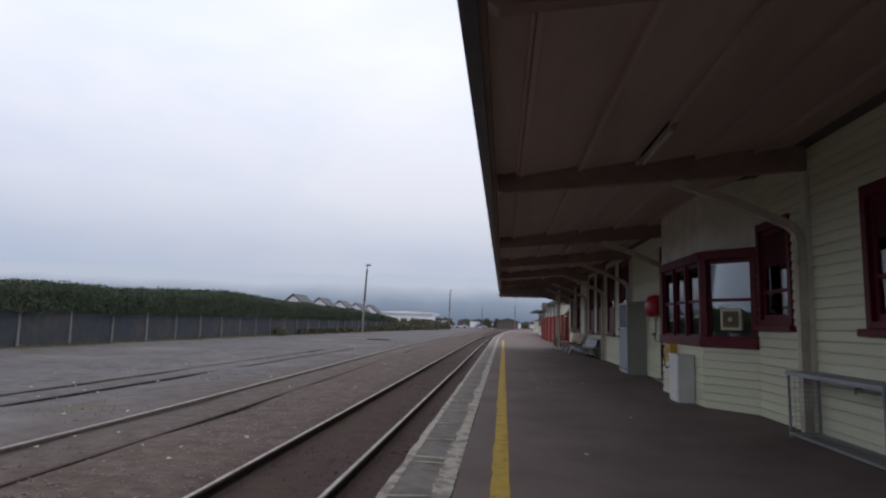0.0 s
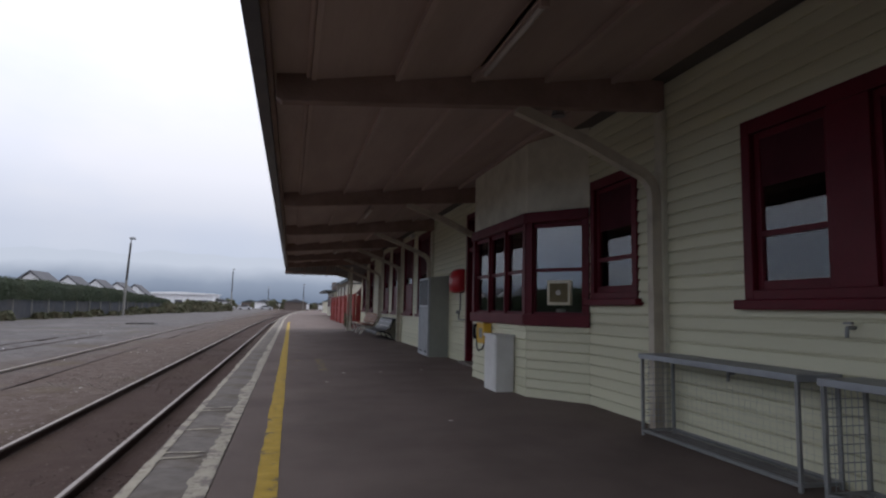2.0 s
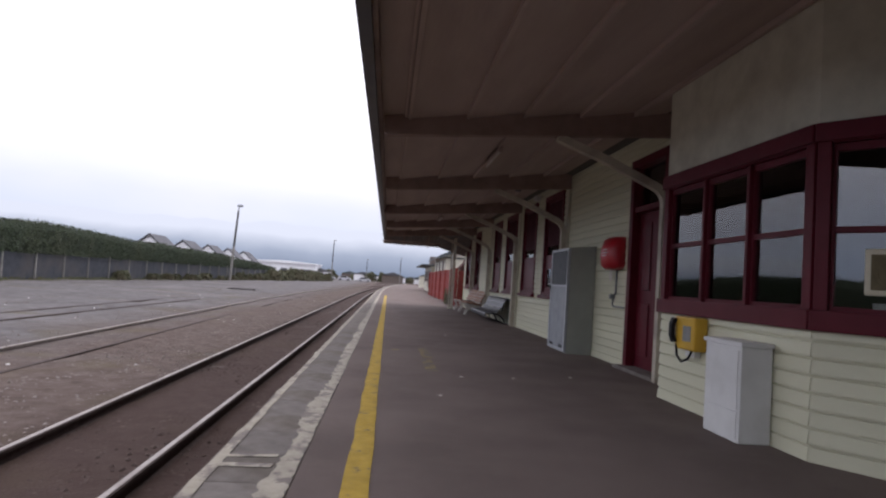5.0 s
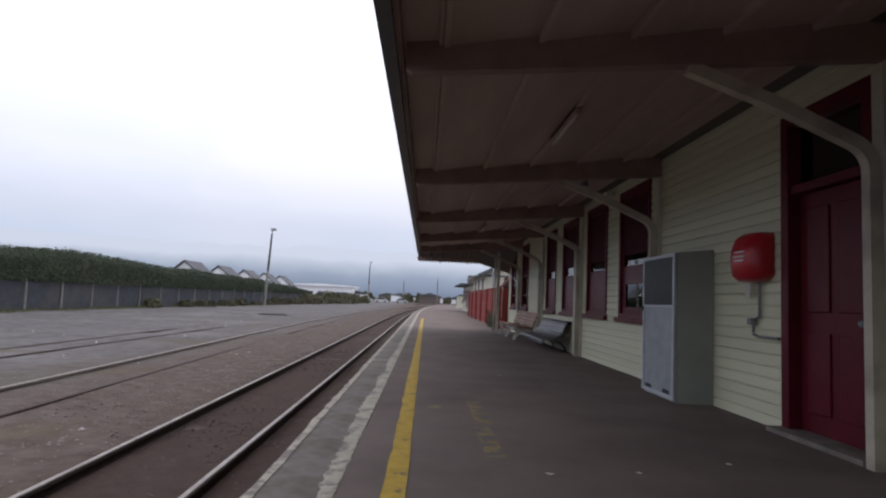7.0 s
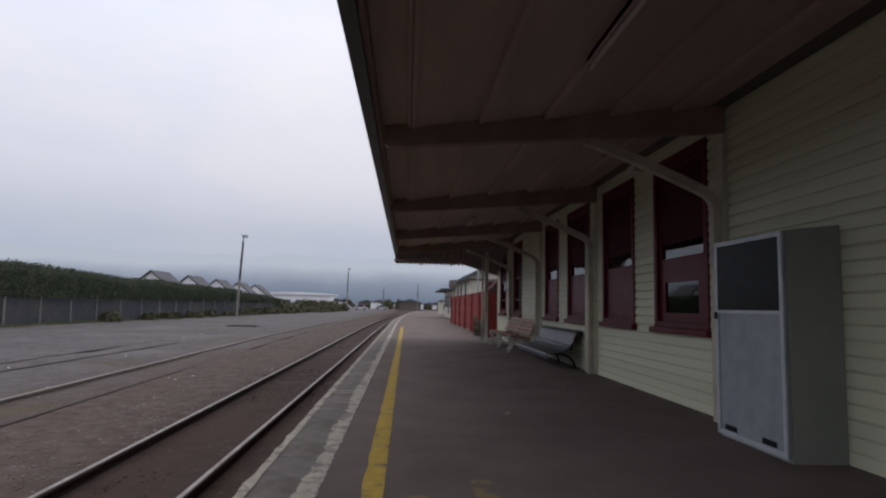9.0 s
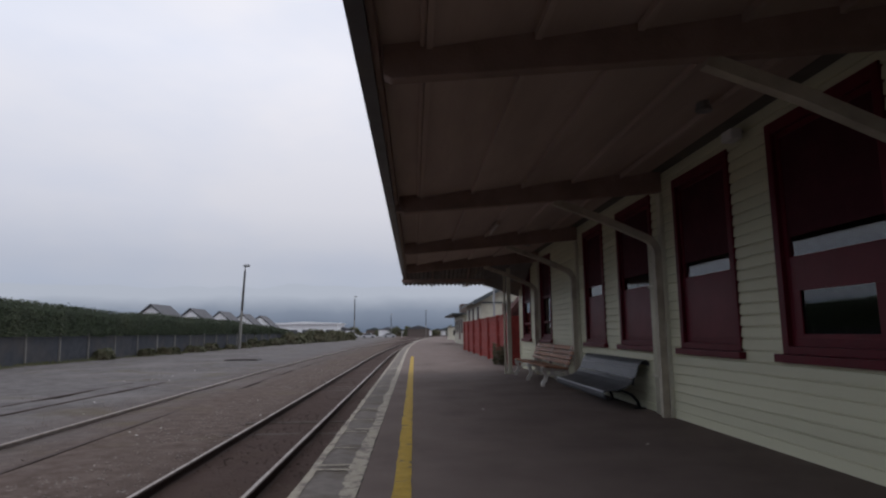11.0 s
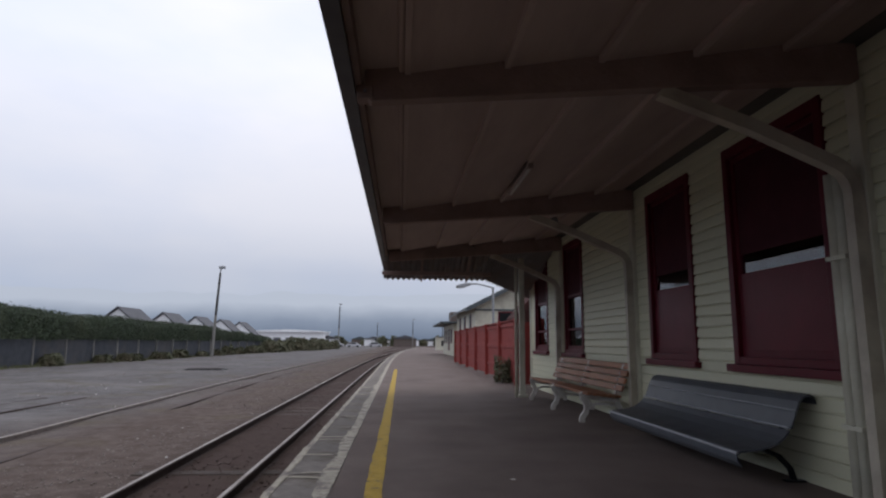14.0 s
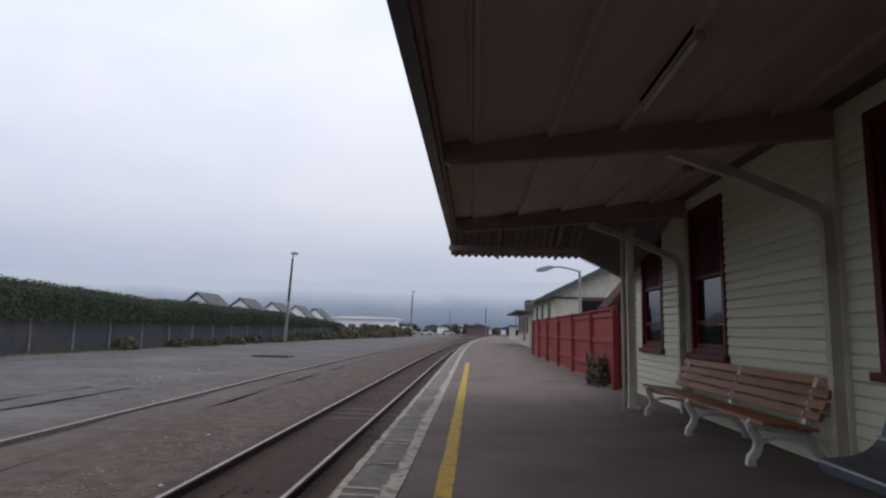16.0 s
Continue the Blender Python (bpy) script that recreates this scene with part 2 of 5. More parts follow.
STONE = surf("ballast_stone", (0.20, 0.165, 0.148), (0.15, 0.120, 0.106), 3.0, 0.9, 0.3, 60, stain=(0.26, 0.25, 0.24), stain_scale=2.0, stain_amount=0.5)
PALE_STONE = surf("pale_quartz_stone", (0.55, 0.53, 0.50), (0.42, 0.40, 0.38), 5.0, 0.8, 0.2, 50)
HOUSE_WHITE = surf("white_house_cladding", (0.92, 0.92, 0.93), (0.87, 0.87, 0.88), 1.0, 0.6, 0.05, 10)
HOUSE_ROOF = surf("grey_tile_roof", (0.115, 0.115, 0.125), (0.09, 0.09, 0.10), 2.0, 0.75, 0.3, 10)
GREEN_ROOF = surf("dark_iron_roof", (0.085, 0.10, 0.105), (0.065, 0.078, 0.082), 1.5, 0.6, 0.2, 8)
DARK_TIMBER = surf("dark_red_brown_timber", (0.075, 0.034, 0.030), (0.055, 0.026, 0.024), 2.5, 0.9, 0.15, 20, spec=0.15)
BRICK_FAR = surf("dull_brown_cladding", (0.16, 0.13, 0.11), (0.13, 0.10, 0.09), 1.5, 0.8, 0.1, 10)
CAR_PAINT = surf("pale_car_paint", (0.5, 0.5, 0.52), (0.46, 0.46, 0.48), 2.0, 0.3, 0.0, spread=0.4)
GLASS = glass("window_glass", (0.97, 0.98, 0.98))
LAMP_GREY = surf("grey_lamp_metal", (0.36, 0.37, 0.38), (0.30, 0.31, 0.32), 5.0, 0.5, 0.05, 40, metal=0.2)


def worn_paint(name, paint, under, keep):
    """Paint flaked away to what lies beneath."""
    m = surf(name, paint, tuple(0.78 * c for c in paint), 9.0, 0.75, 0.4, 110)
    nt = m.node_tree
    b = nt.nodes["Principled BSDF"]
    old = b.inputs["Base Color"].links[0].from_socket
    tc = nt.nodes.new("ShaderNodeTexCoord")
    n = nt.nodes.new("ShaderNodeTexNoise")
    n.inputs["Scale"].default_value = 6.0
    n.inputs["Detail"].default_value = 8
    n.inputs["Roughness"].default_value = 0.7
    nt.links.new(tc.outputs["Object"], n.inputs["Vector"])
    r = nt.nodes.new("ShaderNodeMapRange")
    r.inputs[1].default_value, r.inputs[2].default_value = keep, keep + 0.07
    nt.links.new(n.outputs["Fac"], r.inputs[0])
    mx = nt.nodes.new("ShaderNodeMix")
    mx.data_type = "RGBA"
    nt.links.new(r.outputs[0], mx.inputs[0])
    nt.links.new(old, mx.inputs[6])
    mx.inputs[7].default_value = (*under, 1)
    nt.links.new(mx.outputs[2], b.inputs["Base Color"])
    return m


WHITE_PAINT = worn_paint("worn_white_platform_paint", (0.44, 0.395, 0.315), (0.20, 0.172, 0.152), 0.495)
YELLOW_PAINT = worn_paint("worn_yellow_platform_paint", (0.48, 0.315, 0.035), (0.15, 0.115, 0.065), 0.565)

FAINT_YELLOW = worn_paint("almost_gone_yellow_paint", (0.24, 0.18, 0.075), (0.12, 0.10, 0.09), 0.47)


def ground_material():
    m = surf("yard_gravel", (0.148, 0.138, 0.138), (0.098, 0.090, 0.089), 2.2, 0.95, 0.9, 34, stain=(0.20, 0.185, 0.18), stain_scale=0.25, stain_amount=0.5, spec=0.15)
    nt = m.node_tree
    b = nt.nodes["Principled BSDF"]
    old = b.inputs["Base Color"].links[0].from_socket
    tc = nt.nodes.new("ShaderNodeTexCoord")
    sp = nt.nodes.new("ShaderNodeSeparateXYZ")
    nt.links.new(tc.outputs["Object"], sp.inputs[0])
    n = nt.nodes.new("ShaderNodeTexNoise")
    n.inputs["Scale"].default_value = 0.35
    n.inputs["Detail"].default_value = 7
    nt.links.new(tc.outputs["Object"], n.inputs["Vector"])
    ma = nt.nodes.new("ShaderNodeMath")
    ma.operation = "MULTIPLY_ADD"
    ma.inputs[1].default_value = 5.0
    nt.links.new(n.outputs["Fac"], ma.inputs[0])
    nt.links.new(sp.outputs["X"], ma.inputs[2])
    r = nt.nodes.new("ShaderNodeMapRange")
    r.inputs[1].default_value, r.inputs[2].default_value = -6.0, -2.2
    nt.links.new(ma.outputs[0], r.inputs[0])
    mx = nt.nodes.new("ShaderNodeMix")
    mx.data_type = "RGBA"
    nt.links.new(r.outputs[0], mx.inputs[0])
    nt.links.new(old, mx.inputs[6])
    n4 = nt.nodes.new("ShaderNodeTexNoise")
    n4.inputs["Scale"].default_value = 3.2
    n4.inputs["Detail"].default_value = 9
    n4.inputs["Roughness"].default_value = 0.68
    nt.links.new(tc.outputs["Object"], n4.inputs["Vector"])
    br = nt.nodes.new("ShaderNodeValToRGB")
    br.color_ramp.elements[0].position, br.color_ramp.elements[1].position = 0.35, 0.68
    br.color_ramp.elements[0].color = (0.070, 0.050, 0.042, 1)
    br.color_ramp.elements[1].color = (0.140, 0.108, 0.094, 1)
    nt.links.new(n4.outputs["Fac"], br.inputs[0])
    nt.links.new(br.outputs[0], mx.inputs[7])
    n5 = nt.nodes.new("ShaderNodeTexNoise")
    n5.inputs["Scale"].default_value = 0.55
    n5.inputs["Detail"].default_value = 6
    nt.links.new(tc.outputs["Object"], n5.inputs["Vector"])
    r5 = nt.nodes.new("ShaderNodeMapRange")
    r5.inputs[1].default_value, r5.inputs[2].default_value, r5.inputs[4].default_value = 0.56, 0.72, 0.6
    nt.links.new(n5.outputs["Fac"], r5.inputs[0])
    m5 = nt.nodes.new("ShaderNodeMix")
    m5.data_type = "RGBA"
    nt.links.new(r5.outputs[0], m5.inputs[0])
    nt.links.new(mx.outputs[2], m5.inputs[6])
    m5.inputs[7].default_value = (0.112, 0.092, 0.056, 1)
    # rust and brake dust along the main line
    r6 = nt.nodes.new("ShaderNodeMapRange")
    r6.inputs[1].default_value, r6.inputs[2].default_value, r6.inputs[4].default_value = 0.5, 1.3, 0.75
    m6a = nt.nodes.new("ShaderNodeMath")
    m6a.operation = "MULTIPLY_ADD"
    m6a.inputs[1].default_value, m6a.inputs[2].default_value = 1.0, 3.4
    nt.links.new(sp.outputs["X"], m6a.inputs[0])
    m6b = nt.nodes.new("ShaderNodeMath")
    m6b.operation = "ADD"
    nt.links.new(m6a.outputs[0], m6b.inputs[0])
    nt.links.new(n.outputs["Fac"], m6b.inputs[1])
    nt.links.new(m6b.outputs[0], r6.inputs[0])
    m6 = nt.nodes.new("ShaderNodeMix")
    m6.data_type = "RGBA"
    nt.links.new(r6.outputs[0], m6.inputs[0])
    nt.links.new(m5.outputs[2], m6.inputs[6])
    m6.inputs[7].default_value = (0.044, 0.026, 0.022, 1)
    nt.links.new(m6.outputs[2], b.inputs["Base Color"])
    return m


GROUND = ground_material()


# Hills emit their colour; haze is painted in, paling to sky colour with height.
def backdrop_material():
    m = bpy.data.materials.new("painted_haze_hills")
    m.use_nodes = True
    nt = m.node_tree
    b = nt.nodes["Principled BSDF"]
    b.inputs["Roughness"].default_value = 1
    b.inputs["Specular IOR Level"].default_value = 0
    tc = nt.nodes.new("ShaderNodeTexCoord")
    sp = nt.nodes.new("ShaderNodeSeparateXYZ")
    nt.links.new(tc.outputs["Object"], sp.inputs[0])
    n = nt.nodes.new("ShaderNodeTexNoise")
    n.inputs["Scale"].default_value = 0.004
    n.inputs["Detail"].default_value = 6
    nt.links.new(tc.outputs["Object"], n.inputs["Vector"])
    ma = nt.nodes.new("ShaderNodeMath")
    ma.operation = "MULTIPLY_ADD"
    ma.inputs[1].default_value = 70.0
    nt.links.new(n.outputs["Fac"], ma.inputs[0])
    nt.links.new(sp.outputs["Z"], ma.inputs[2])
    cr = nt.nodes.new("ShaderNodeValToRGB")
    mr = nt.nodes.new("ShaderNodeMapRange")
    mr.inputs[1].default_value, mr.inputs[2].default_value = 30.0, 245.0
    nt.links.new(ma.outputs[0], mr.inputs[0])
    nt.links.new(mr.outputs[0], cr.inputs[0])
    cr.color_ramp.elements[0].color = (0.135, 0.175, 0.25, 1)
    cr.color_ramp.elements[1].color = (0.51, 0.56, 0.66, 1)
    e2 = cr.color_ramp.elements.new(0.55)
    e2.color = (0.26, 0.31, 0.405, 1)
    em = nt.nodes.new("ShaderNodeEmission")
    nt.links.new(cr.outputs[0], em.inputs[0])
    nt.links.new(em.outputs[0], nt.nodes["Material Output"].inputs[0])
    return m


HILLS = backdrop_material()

# ---------- mesh helpers ----------
ROOT = {}


def box(bm, x0, x1, y0, y1, z0, z1, bev=0.0):
    g = bmesh.ops.create_cube(bm, size=1.0)
    vs = g["verts"]
    for v in vs:
        v.co = Vector((x0 + (v.co.x + 0.5) * (x1 - x0), y0 + (v.co.y + 0.5) * (y1 - y0), z0 + (v.co.z + 0.5) * (z1 - z0)))
    if bev:
        es = list({e for v in vs for e in v.link_edges})
        bmesh.ops.bevel(bm, geom=es, offset=bev, segments=2, affect="EDGES", profile=0.6)
    return bm


def rod(bm, a, b, r0, r1=None, seg=10):
    a, b = Vector(a), Vector(b)
    r1 = r0 if r1 is None else r1
    g = bmesh.ops.create_cone(bm, cap_ends=True, segments=seg, radius1=r0, radius2=r1, depth=(b - a).length)
    m = Matrix.Translation((a + b) / 2) @ (b - a).to_track_quat("Z", "Y").to_matrix().to_4x4()
    bmesh.ops.transform(bm, matrix=m, verts=g["verts"])
    return bm


def sweep(bm, path, half_w, half_h, up=(0, 1, 0)):
    """A bar of rectangular section along a path; half_w lies along up."""
    rings = []
    n = len(path)
    upv = Vector(up)
    for i, p in enumerate(path):
        p = Vector(p)
        d = (Vector(path[min(i + 1, n - 1)]) - Vector(path[max(i - 1, 0)])).normalized()
        s = d.cross(upv).normalized()
        rings.append([bm.verts.new(p + s * half_h * a + upv * half_w * b) for a, b in ((-1, -1), (1, -1), (1, 1), (-1, 1))])
    for r0, r1 in zip(rings, rings[1:]):
        for k in range(4):
            bm.faces.new((r0[k], r0[(k + 1) % 4], r1[(k + 1) % 4], r1[k]))
    bm.faces.new(rings[0][::-1])
    bm.faces.new(rings[-1])
    return bm


def pipe(bm, path, r, seg=8):
    for a, b in zip(path, path[1:]):
        rod(bm, a, b, r, seg=seg)
    return bm


def prism(bm, outline, y0, y1):
    """An outline in x and z, drawn out along y."""
    a = [bm.verts.new((x, y0, z)) for x, z in outline]
    b = [bm.verts.new((x, y1, z)) for x, z in outline]
    n = len(outline)
    for i in range(n):
        bm.faces.new((a[i], a[(i + 1) % n], b[(i + 1) % n], b[i]))
    bm.faces.new(a[::-1])
    bm.faces.new(b)
    return bm


def mesh_of(name, bm, material):
    me = bpy.data.meshes.new(name)
    bmesh.ops.recalc_face_normals(bm, faces=bm.faces)
    bm.to_mesh(me)
    bm.free()
    if material:
        me.materials.append(material)
    return me


def thing(name, loc, label, category, group="", kind=""):
    ob = new(name)
    ob.location = loc
    ob.empty_display_size = 0.1
    ROOT[ob] = Vector(loc)
    return tagged(ob, label, category, group, kind)


def solid(name, bm, material, label, category, group="", kind=""):
    ob = new(name, mesh_of(name, bm, material))
    ROOT[ob] = Vector((0, 0, 0))
    return tagged(ob, label, category, group, kind)


def part(name, bm, material, parent, label="", smooth=False):
    """One mesh under a thing or a part; its vertices are given in the world."""
    o = ROOT[parent]
    for v in bm.verts:
        v.co -= o
    me = mesh_of(name, bm, material)
    if smooth:
        for p in me.polygons:
            p.use_smooth = True
    ob = new(name, me)
    ob.parent = parent
    ROOT[ob] = o
    return tagged(ob, label)


def piece(name, me, loc, parent, scale=(1, 1, 1), rot=0.0):
    """A piece that shares its mesh with others."""
    ob = new(name, me)
    ob.parent = parent
    ob.location = Vector(loc) - ROOT[parent]
    ob.scale = scale
    ob.rotation_euler = (0, 0, rot)
    return ob


def B():
    return bmesh.new()


def bend(y):
    """How far the line has swung to the east at y."""
    return 0.0 if y < 48 else (y - 48) ** 2 / 2000.0


def ribbon(bm, section, y0, y1, step=2.0, follow=True, closed=True):
    """A section in x and z, drawn along the line."""
    ys = np.arange(y0, y1 + 0.01, step)
    rings = [[bm.verts.new((x + (bend(y) if follow else 0), y, z)) for x, z in section] for y in ys]
    n = len(section)
    for a, b in zip(rings, rings[1:]):
        for k in range(n if closed else n - 1):
            bm.faces.new((a[k], a[(k + 1) % n], b[(k + 1) % n], b[k]))
    if closed:
        bm.faces.new(rings[0][::-1])
        bm.faces.new(rings[-1])
    return bm


WALL = 3.47      # the platform face of the building
GZ = -0.60       # the yard

# ---------- ground, platform, tracks ----------
def ground_sheet():
    xs = np.concatenate([[-4000, -1500, -500, -150, -60], np.arange(-30, 0.01, 0.6), [3, 8, 20, 60, 200, 900, 4000]])
    ys = np.concatenate([[-4000, -800, -200, -50], np.arange(-10, 60.01, 0.7), np.arange(64, 181, 8), [220, 300, 500, 1000, 4000]])
    verts, faces = [], []
    for y in ys:
        for x in xs:
            z = GZ
            if -30 <= x <= -0.9 and -10 <= y <= 60:
                z += (0.02 if x > -4.2 else 0.05) * noise.noise(Vector((x * 0.5, y * 0.35, 0))) + 0.018 * noise.noise(Vector((x * 2.1, y * 2.1, 4)))
            verts.append((x, y, z))
    nx = len(xs)
    for j in range(len(ys) - 1):
        for i in range(nx - 1):
            a = j * nx + i
            faces.append((a, a + 1, a + nx + 1, a + nx))
    me = bpy.data.meshes.new("ground")
    me.from_pydata(verts, [], faces)
    me.materials.append(GROUND)
    for p in me.polygons:
        p.use_smooth = True
    tagged(new("ground", me), "grey and rust-brown gravel railway yard", "ground", kind="structure")


ground_sheet()

bm = B()
ribbon(bm, [(-0.31, -0.9), (3.6, -0.9), (3.6, 0.0), (-0.31, 0.0)], -14, 48, 2.0)
pavement = solid("pavement", bm, ASPHALT, "dark worn asphalt platform surface", "platform", kind="structure")
bm = B()
ribbon(bm, [(-0.31, -0.9), (9.0, -0.9), (9.0, -0.004), (-0.31, -0.004)], 48, 150, 3.0)
solid("pavement", bm, ASPHALT, "grey asphalt platform running on past the sheds", "platform", kind="structure")
bm = B()
ribbon(bm, [(3.6, -0.9), (14, -0.9), (14, -0.006), (3.6, -0.006)], -14, 48, 31.0)
solid("pavement", bm, ASPHALT, "asphalt yard behind the red fence", "yard", kind="structure")

edge = thing("platform_edge", (-0.55, 20, -0.6), "concrete platform coping with worn white painted lines", "platform edge", kind="structure")
bm = B()
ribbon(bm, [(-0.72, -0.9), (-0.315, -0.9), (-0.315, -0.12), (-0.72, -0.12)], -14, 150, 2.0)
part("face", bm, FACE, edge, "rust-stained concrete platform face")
bm = B()
rng = random.Random(5)
slab = 0.94
bm = box(B(), -0.235, 0.235, -slab / 2 + 0.003, slab / 2 - 0.003, -0.12, 0.0, 0.005)
SLAB = mesh_of("coping_slab", bm, CONCRETE)
y = -2.0
while y < 52:
    piece("coping_slab", SLAB, (-0.545 + rng.uniform(-0.006, 0.006), y, rng.uniform(-0.002, 0.0)), edge, rot=rng.uniform(-0.004, 0.004))
    y += slab
bm = ribbon(B(), [(-0.78, -0.12), (-0.312, -0.12), (-0.312, 0), (-0.78, 0)], y - slab / 2, 150, 2.0)
part("coping", bm, CONCRETE, edge)


def paint_strip(name, x0, x1, y0, y1, material, label, wob=0.012, seed=1, step=0.22, wave=0.0):
    r = random.Random(seed)
    b = B()
    ys = np.arange(y0, y1, step)
    rows = []
    for yy in ys:
        s = bend(yy)
        rows.append([b.verts.new((x0 + s + r.uniform(-wob, wob) + wave * math.sin(yy * 2.3 + 1.7 * math.sin(yy * 0.9)), yy, 0.004)), b.verts.new((x1 + s + r.uniform(-wob, wob) * 0.5, yy, 0.004))])
    for p, q in zip(rows, rows[1:]):
        b.faces.new((p[0], p[1], q[1], q[0]))
    return solid(name, b, material, label, "painted line", kind="structure")


paint_strip("yellow_line", -0.065, 0.065, -3, 46, YELLOW_PAINT, "worn yellow safety line painted on the asphalt", 0.008, 2)
paint_strip("white_line", -0.435, -0.318, -3, 150, WHITE_PAINT, "flaking white line along the coping's inner edge", 0.018, 3, 0.05, 0.02)
paint_strip("white_line", -0.778, -0.715, -3, 150, WHITE_PAINT, "thin worn white line on the platform's lip", 0.012, 4)
rng = random.Random(8)
for k in range(34):
    y0 = 9.05 + k * 0.94
    if 14.6 < y0 < 23.0:
        continue
    for d in ((0.0, 0.16) if k % 2 else (0.0,)):
        b = B()
        t0, t1 = rng.uniform(-0.03, 0.03), rng.uniform(-0.03, 0.03)
        w = rng.uniform(0.035, 0.06)
        b.faces.new([b.verts.new(c) for c in ((-0.72, y0 + d + t0, 0.0045), (-0.45, y0 + d + t1, 0.0045), (-0.45, y0 + d + t1 + w, 0.0045), (-0.72, y0 + d + t0 + w, 0.0045))])
        solid("white_line", b, WHITE_PAINT, "short white line painted across the coping", "painted line", "white cross lines on the coping", "structure")


def rail_section(x, top, head=0.07, h=0.15):
    hw = head / 2
    return [(x - 0.06, top - h), (x + 0.06, top - h), (x + 0.06, top - h + 0.012), (x + 0.01, top - h + 0.03), (x + 0.01, top - 0.045), (x + hw, top - 0.035),
            (x + hw, top - 0.008), (x + hw - 0.008, top - 0.004), (x - hw + 0.008, top - 0.004), (x - hw, top - 0.008), (x - hw, top - 0.035), (x - 0.01, top - 0.045), (x - 0.01, top - h + 0.03), (x - 0.06, top - h + 0.012)]


def railway(x_left, x_right, tops, y0, y1, label, left_mat, right_mat, sleepers, bright, splay=0.0):
    t = thing("railway_track", ((x_left + x_right) / 2, (y0 + y1) / 2, GZ), label, "railway track", "tracks in the yard")
    for x, mt, top in ((x_left, left_mat, tops[0]), (x_right, right_mat, tops[1])):
        bm = ribbon(B(), rail_section(x, top), y0, y1, 2.0)
        for v in bm.verts:
            v.co.x -= splay * min(max(v.co.y - 15, 0.0), 30.0)
        r = part("rail", bm, mt, t)
        if bright:
            part("rail_head", ribbon(B(), [(x - 0.021, top - 0.004), (x + 0.021, top - 0.004), (x + 0.020, top), (x - 0.020, top)], y0, y1, 2.0), bright, r, "bright wheel-polished rail head")
    if sleepers:
        me = mesh_of("sleeper", box(B(), -1.03, 1.03, -0.11, 0.11, -0.08, 0.012, 0.012), SLEEPER)
        rg = random.Random(3)
        yy = y0
        while yy < min(y1, 80):
            piece("sleeper", me, ((x_left + x_right) / 2 + bend(yy) + rg.uniform(-0.03, 0.03), yy, GZ + rg.uniform(-0.04, -0.006)), t, rot=rg.uniform(-0.02, 0.02))
            yy += 0.68
    return t


railway(-2.735, -1.60, (-0.47, -0.47), -6, 260, "main line with bright rails on half-buried timber sleepers", RAIL_RUST, RAIL_RUST, True, RAIL_TOP)
railway(-5.92, -4.85, (-0.52, -0.575), -6, 260, "siding with dull rails sunk in brown gravel", RAIL_OLD, RAIL_RUST, False, None, 0.024)
railway(-9.95, -8.88, (-0.572, -0.572), -6, 41, "disused siding with rusty rails sunk in gravel", RAIL_RUST, RAIL_RUST, False, None)


def stones(name, n, xr, yr, size, material, label, seed):
    r = random.Random(seed)
    verts, faces = [], []
    for _ in range(n):
        x, yy = r.uniform(*xr), yr[0] + (yr[1] - yr[0]) * r.random() ** 1.5
        s = r.uniform(*size)
        a = r.uniform(0, 6.28)
        k = len(verts)
        z = GZ + s * 0.1
        for c in range(4):
            an = a + c * 1.571 + r.uniform(-0.4, 0.4)
            rr = s * r.uniform(0.7, 1.2)
            verts.append((x + rr * math.cos(an), yy + rr * math.sin(an), z))
        verts.append((x + s * r.uniform(-0.2, 0.2), yy + s * r.uniform(-0.2, 0.2), z + s * r.uniform(0.3, 0.6)))
        verts.append((x, yy, z - s * 0.5))
        for c in range(4):
            faces.append((k + c, k + (c + 1) % 4, k + 4))
            faces.append((k + (c + 1) % 4, k + c, k + 5))
    me = bpy.data.meshes.new(name)
    me.from_pydata(verts, [], faces)
    me.materials.append(material)
    return tagged(new(name, me), label, "stones", kind="stuff")


stones("ballast", 4500, (-4.6, -2.95), (6, 60), (0.01, 0.03), STONE, "loose brown ballast stones beside the rails", 1)
stones("ballast", 6500, (-3.0, -0.9), (6, 60), (0.012, 0.034), STONE_DARK, "rust-stained ballast stones along the main line", 5)
stones("gravel", 8000, (-14, -4.4), (8, 60), (0.01, 0.028), STONE, "loose grey gravel across the yard", 2)
stones("pale_stones", 110, (-13, -3.0), (9, 50), (0.015, 0.045), PALE_STONE, "scattered pale stones and litter on the gravel", 3)

# drain cover in the yard
hatch = thing("drain_grate", (-11.0, 57.5, GZ), "dark steel drain grate set in the gravel", "drain grate")
part("frame", box(B(), -12.1, -10.0, 57.0, 58.1, GZ - 0.02, GZ + 0.05, 0.02), BLACK, hatch)
for k in range(8):
    part("bar", box(B(), -11.95 + k * 0.24, -11.85 + k * 0.24, 57.1, 58.0, GZ + 0.05, GZ + 0.075), RAIL_RUST, hatch)

# ---------- station building ----------
def lbox(bm, P, u, n, s0, s1, d0, d1, z0, z1, bev=0.0):
    """A box in a wall's own frame: s along the wall, d outwards from it."""
    k = len(bm.verts)
    b2 = B()
    box(b2, s0, s1, d0, d1, z0, z1, bev)
    P, u, n = Vector(P), Vector(u).normalized(), Vector(n).normalized()
    me = bpy.data.meshes.new("tmp")
    b2.to_mesh(me)
    b2.free()
    me.transform(Matrix(((u.x, n.x, 0, P.x), (u.y, n.y, 0, P.y), (0, 0, 1, P.z), (0, 0, 0, 1))))
    bm.from_mesh(me)
    bpy.data.meshes.remove(me)
    return bm


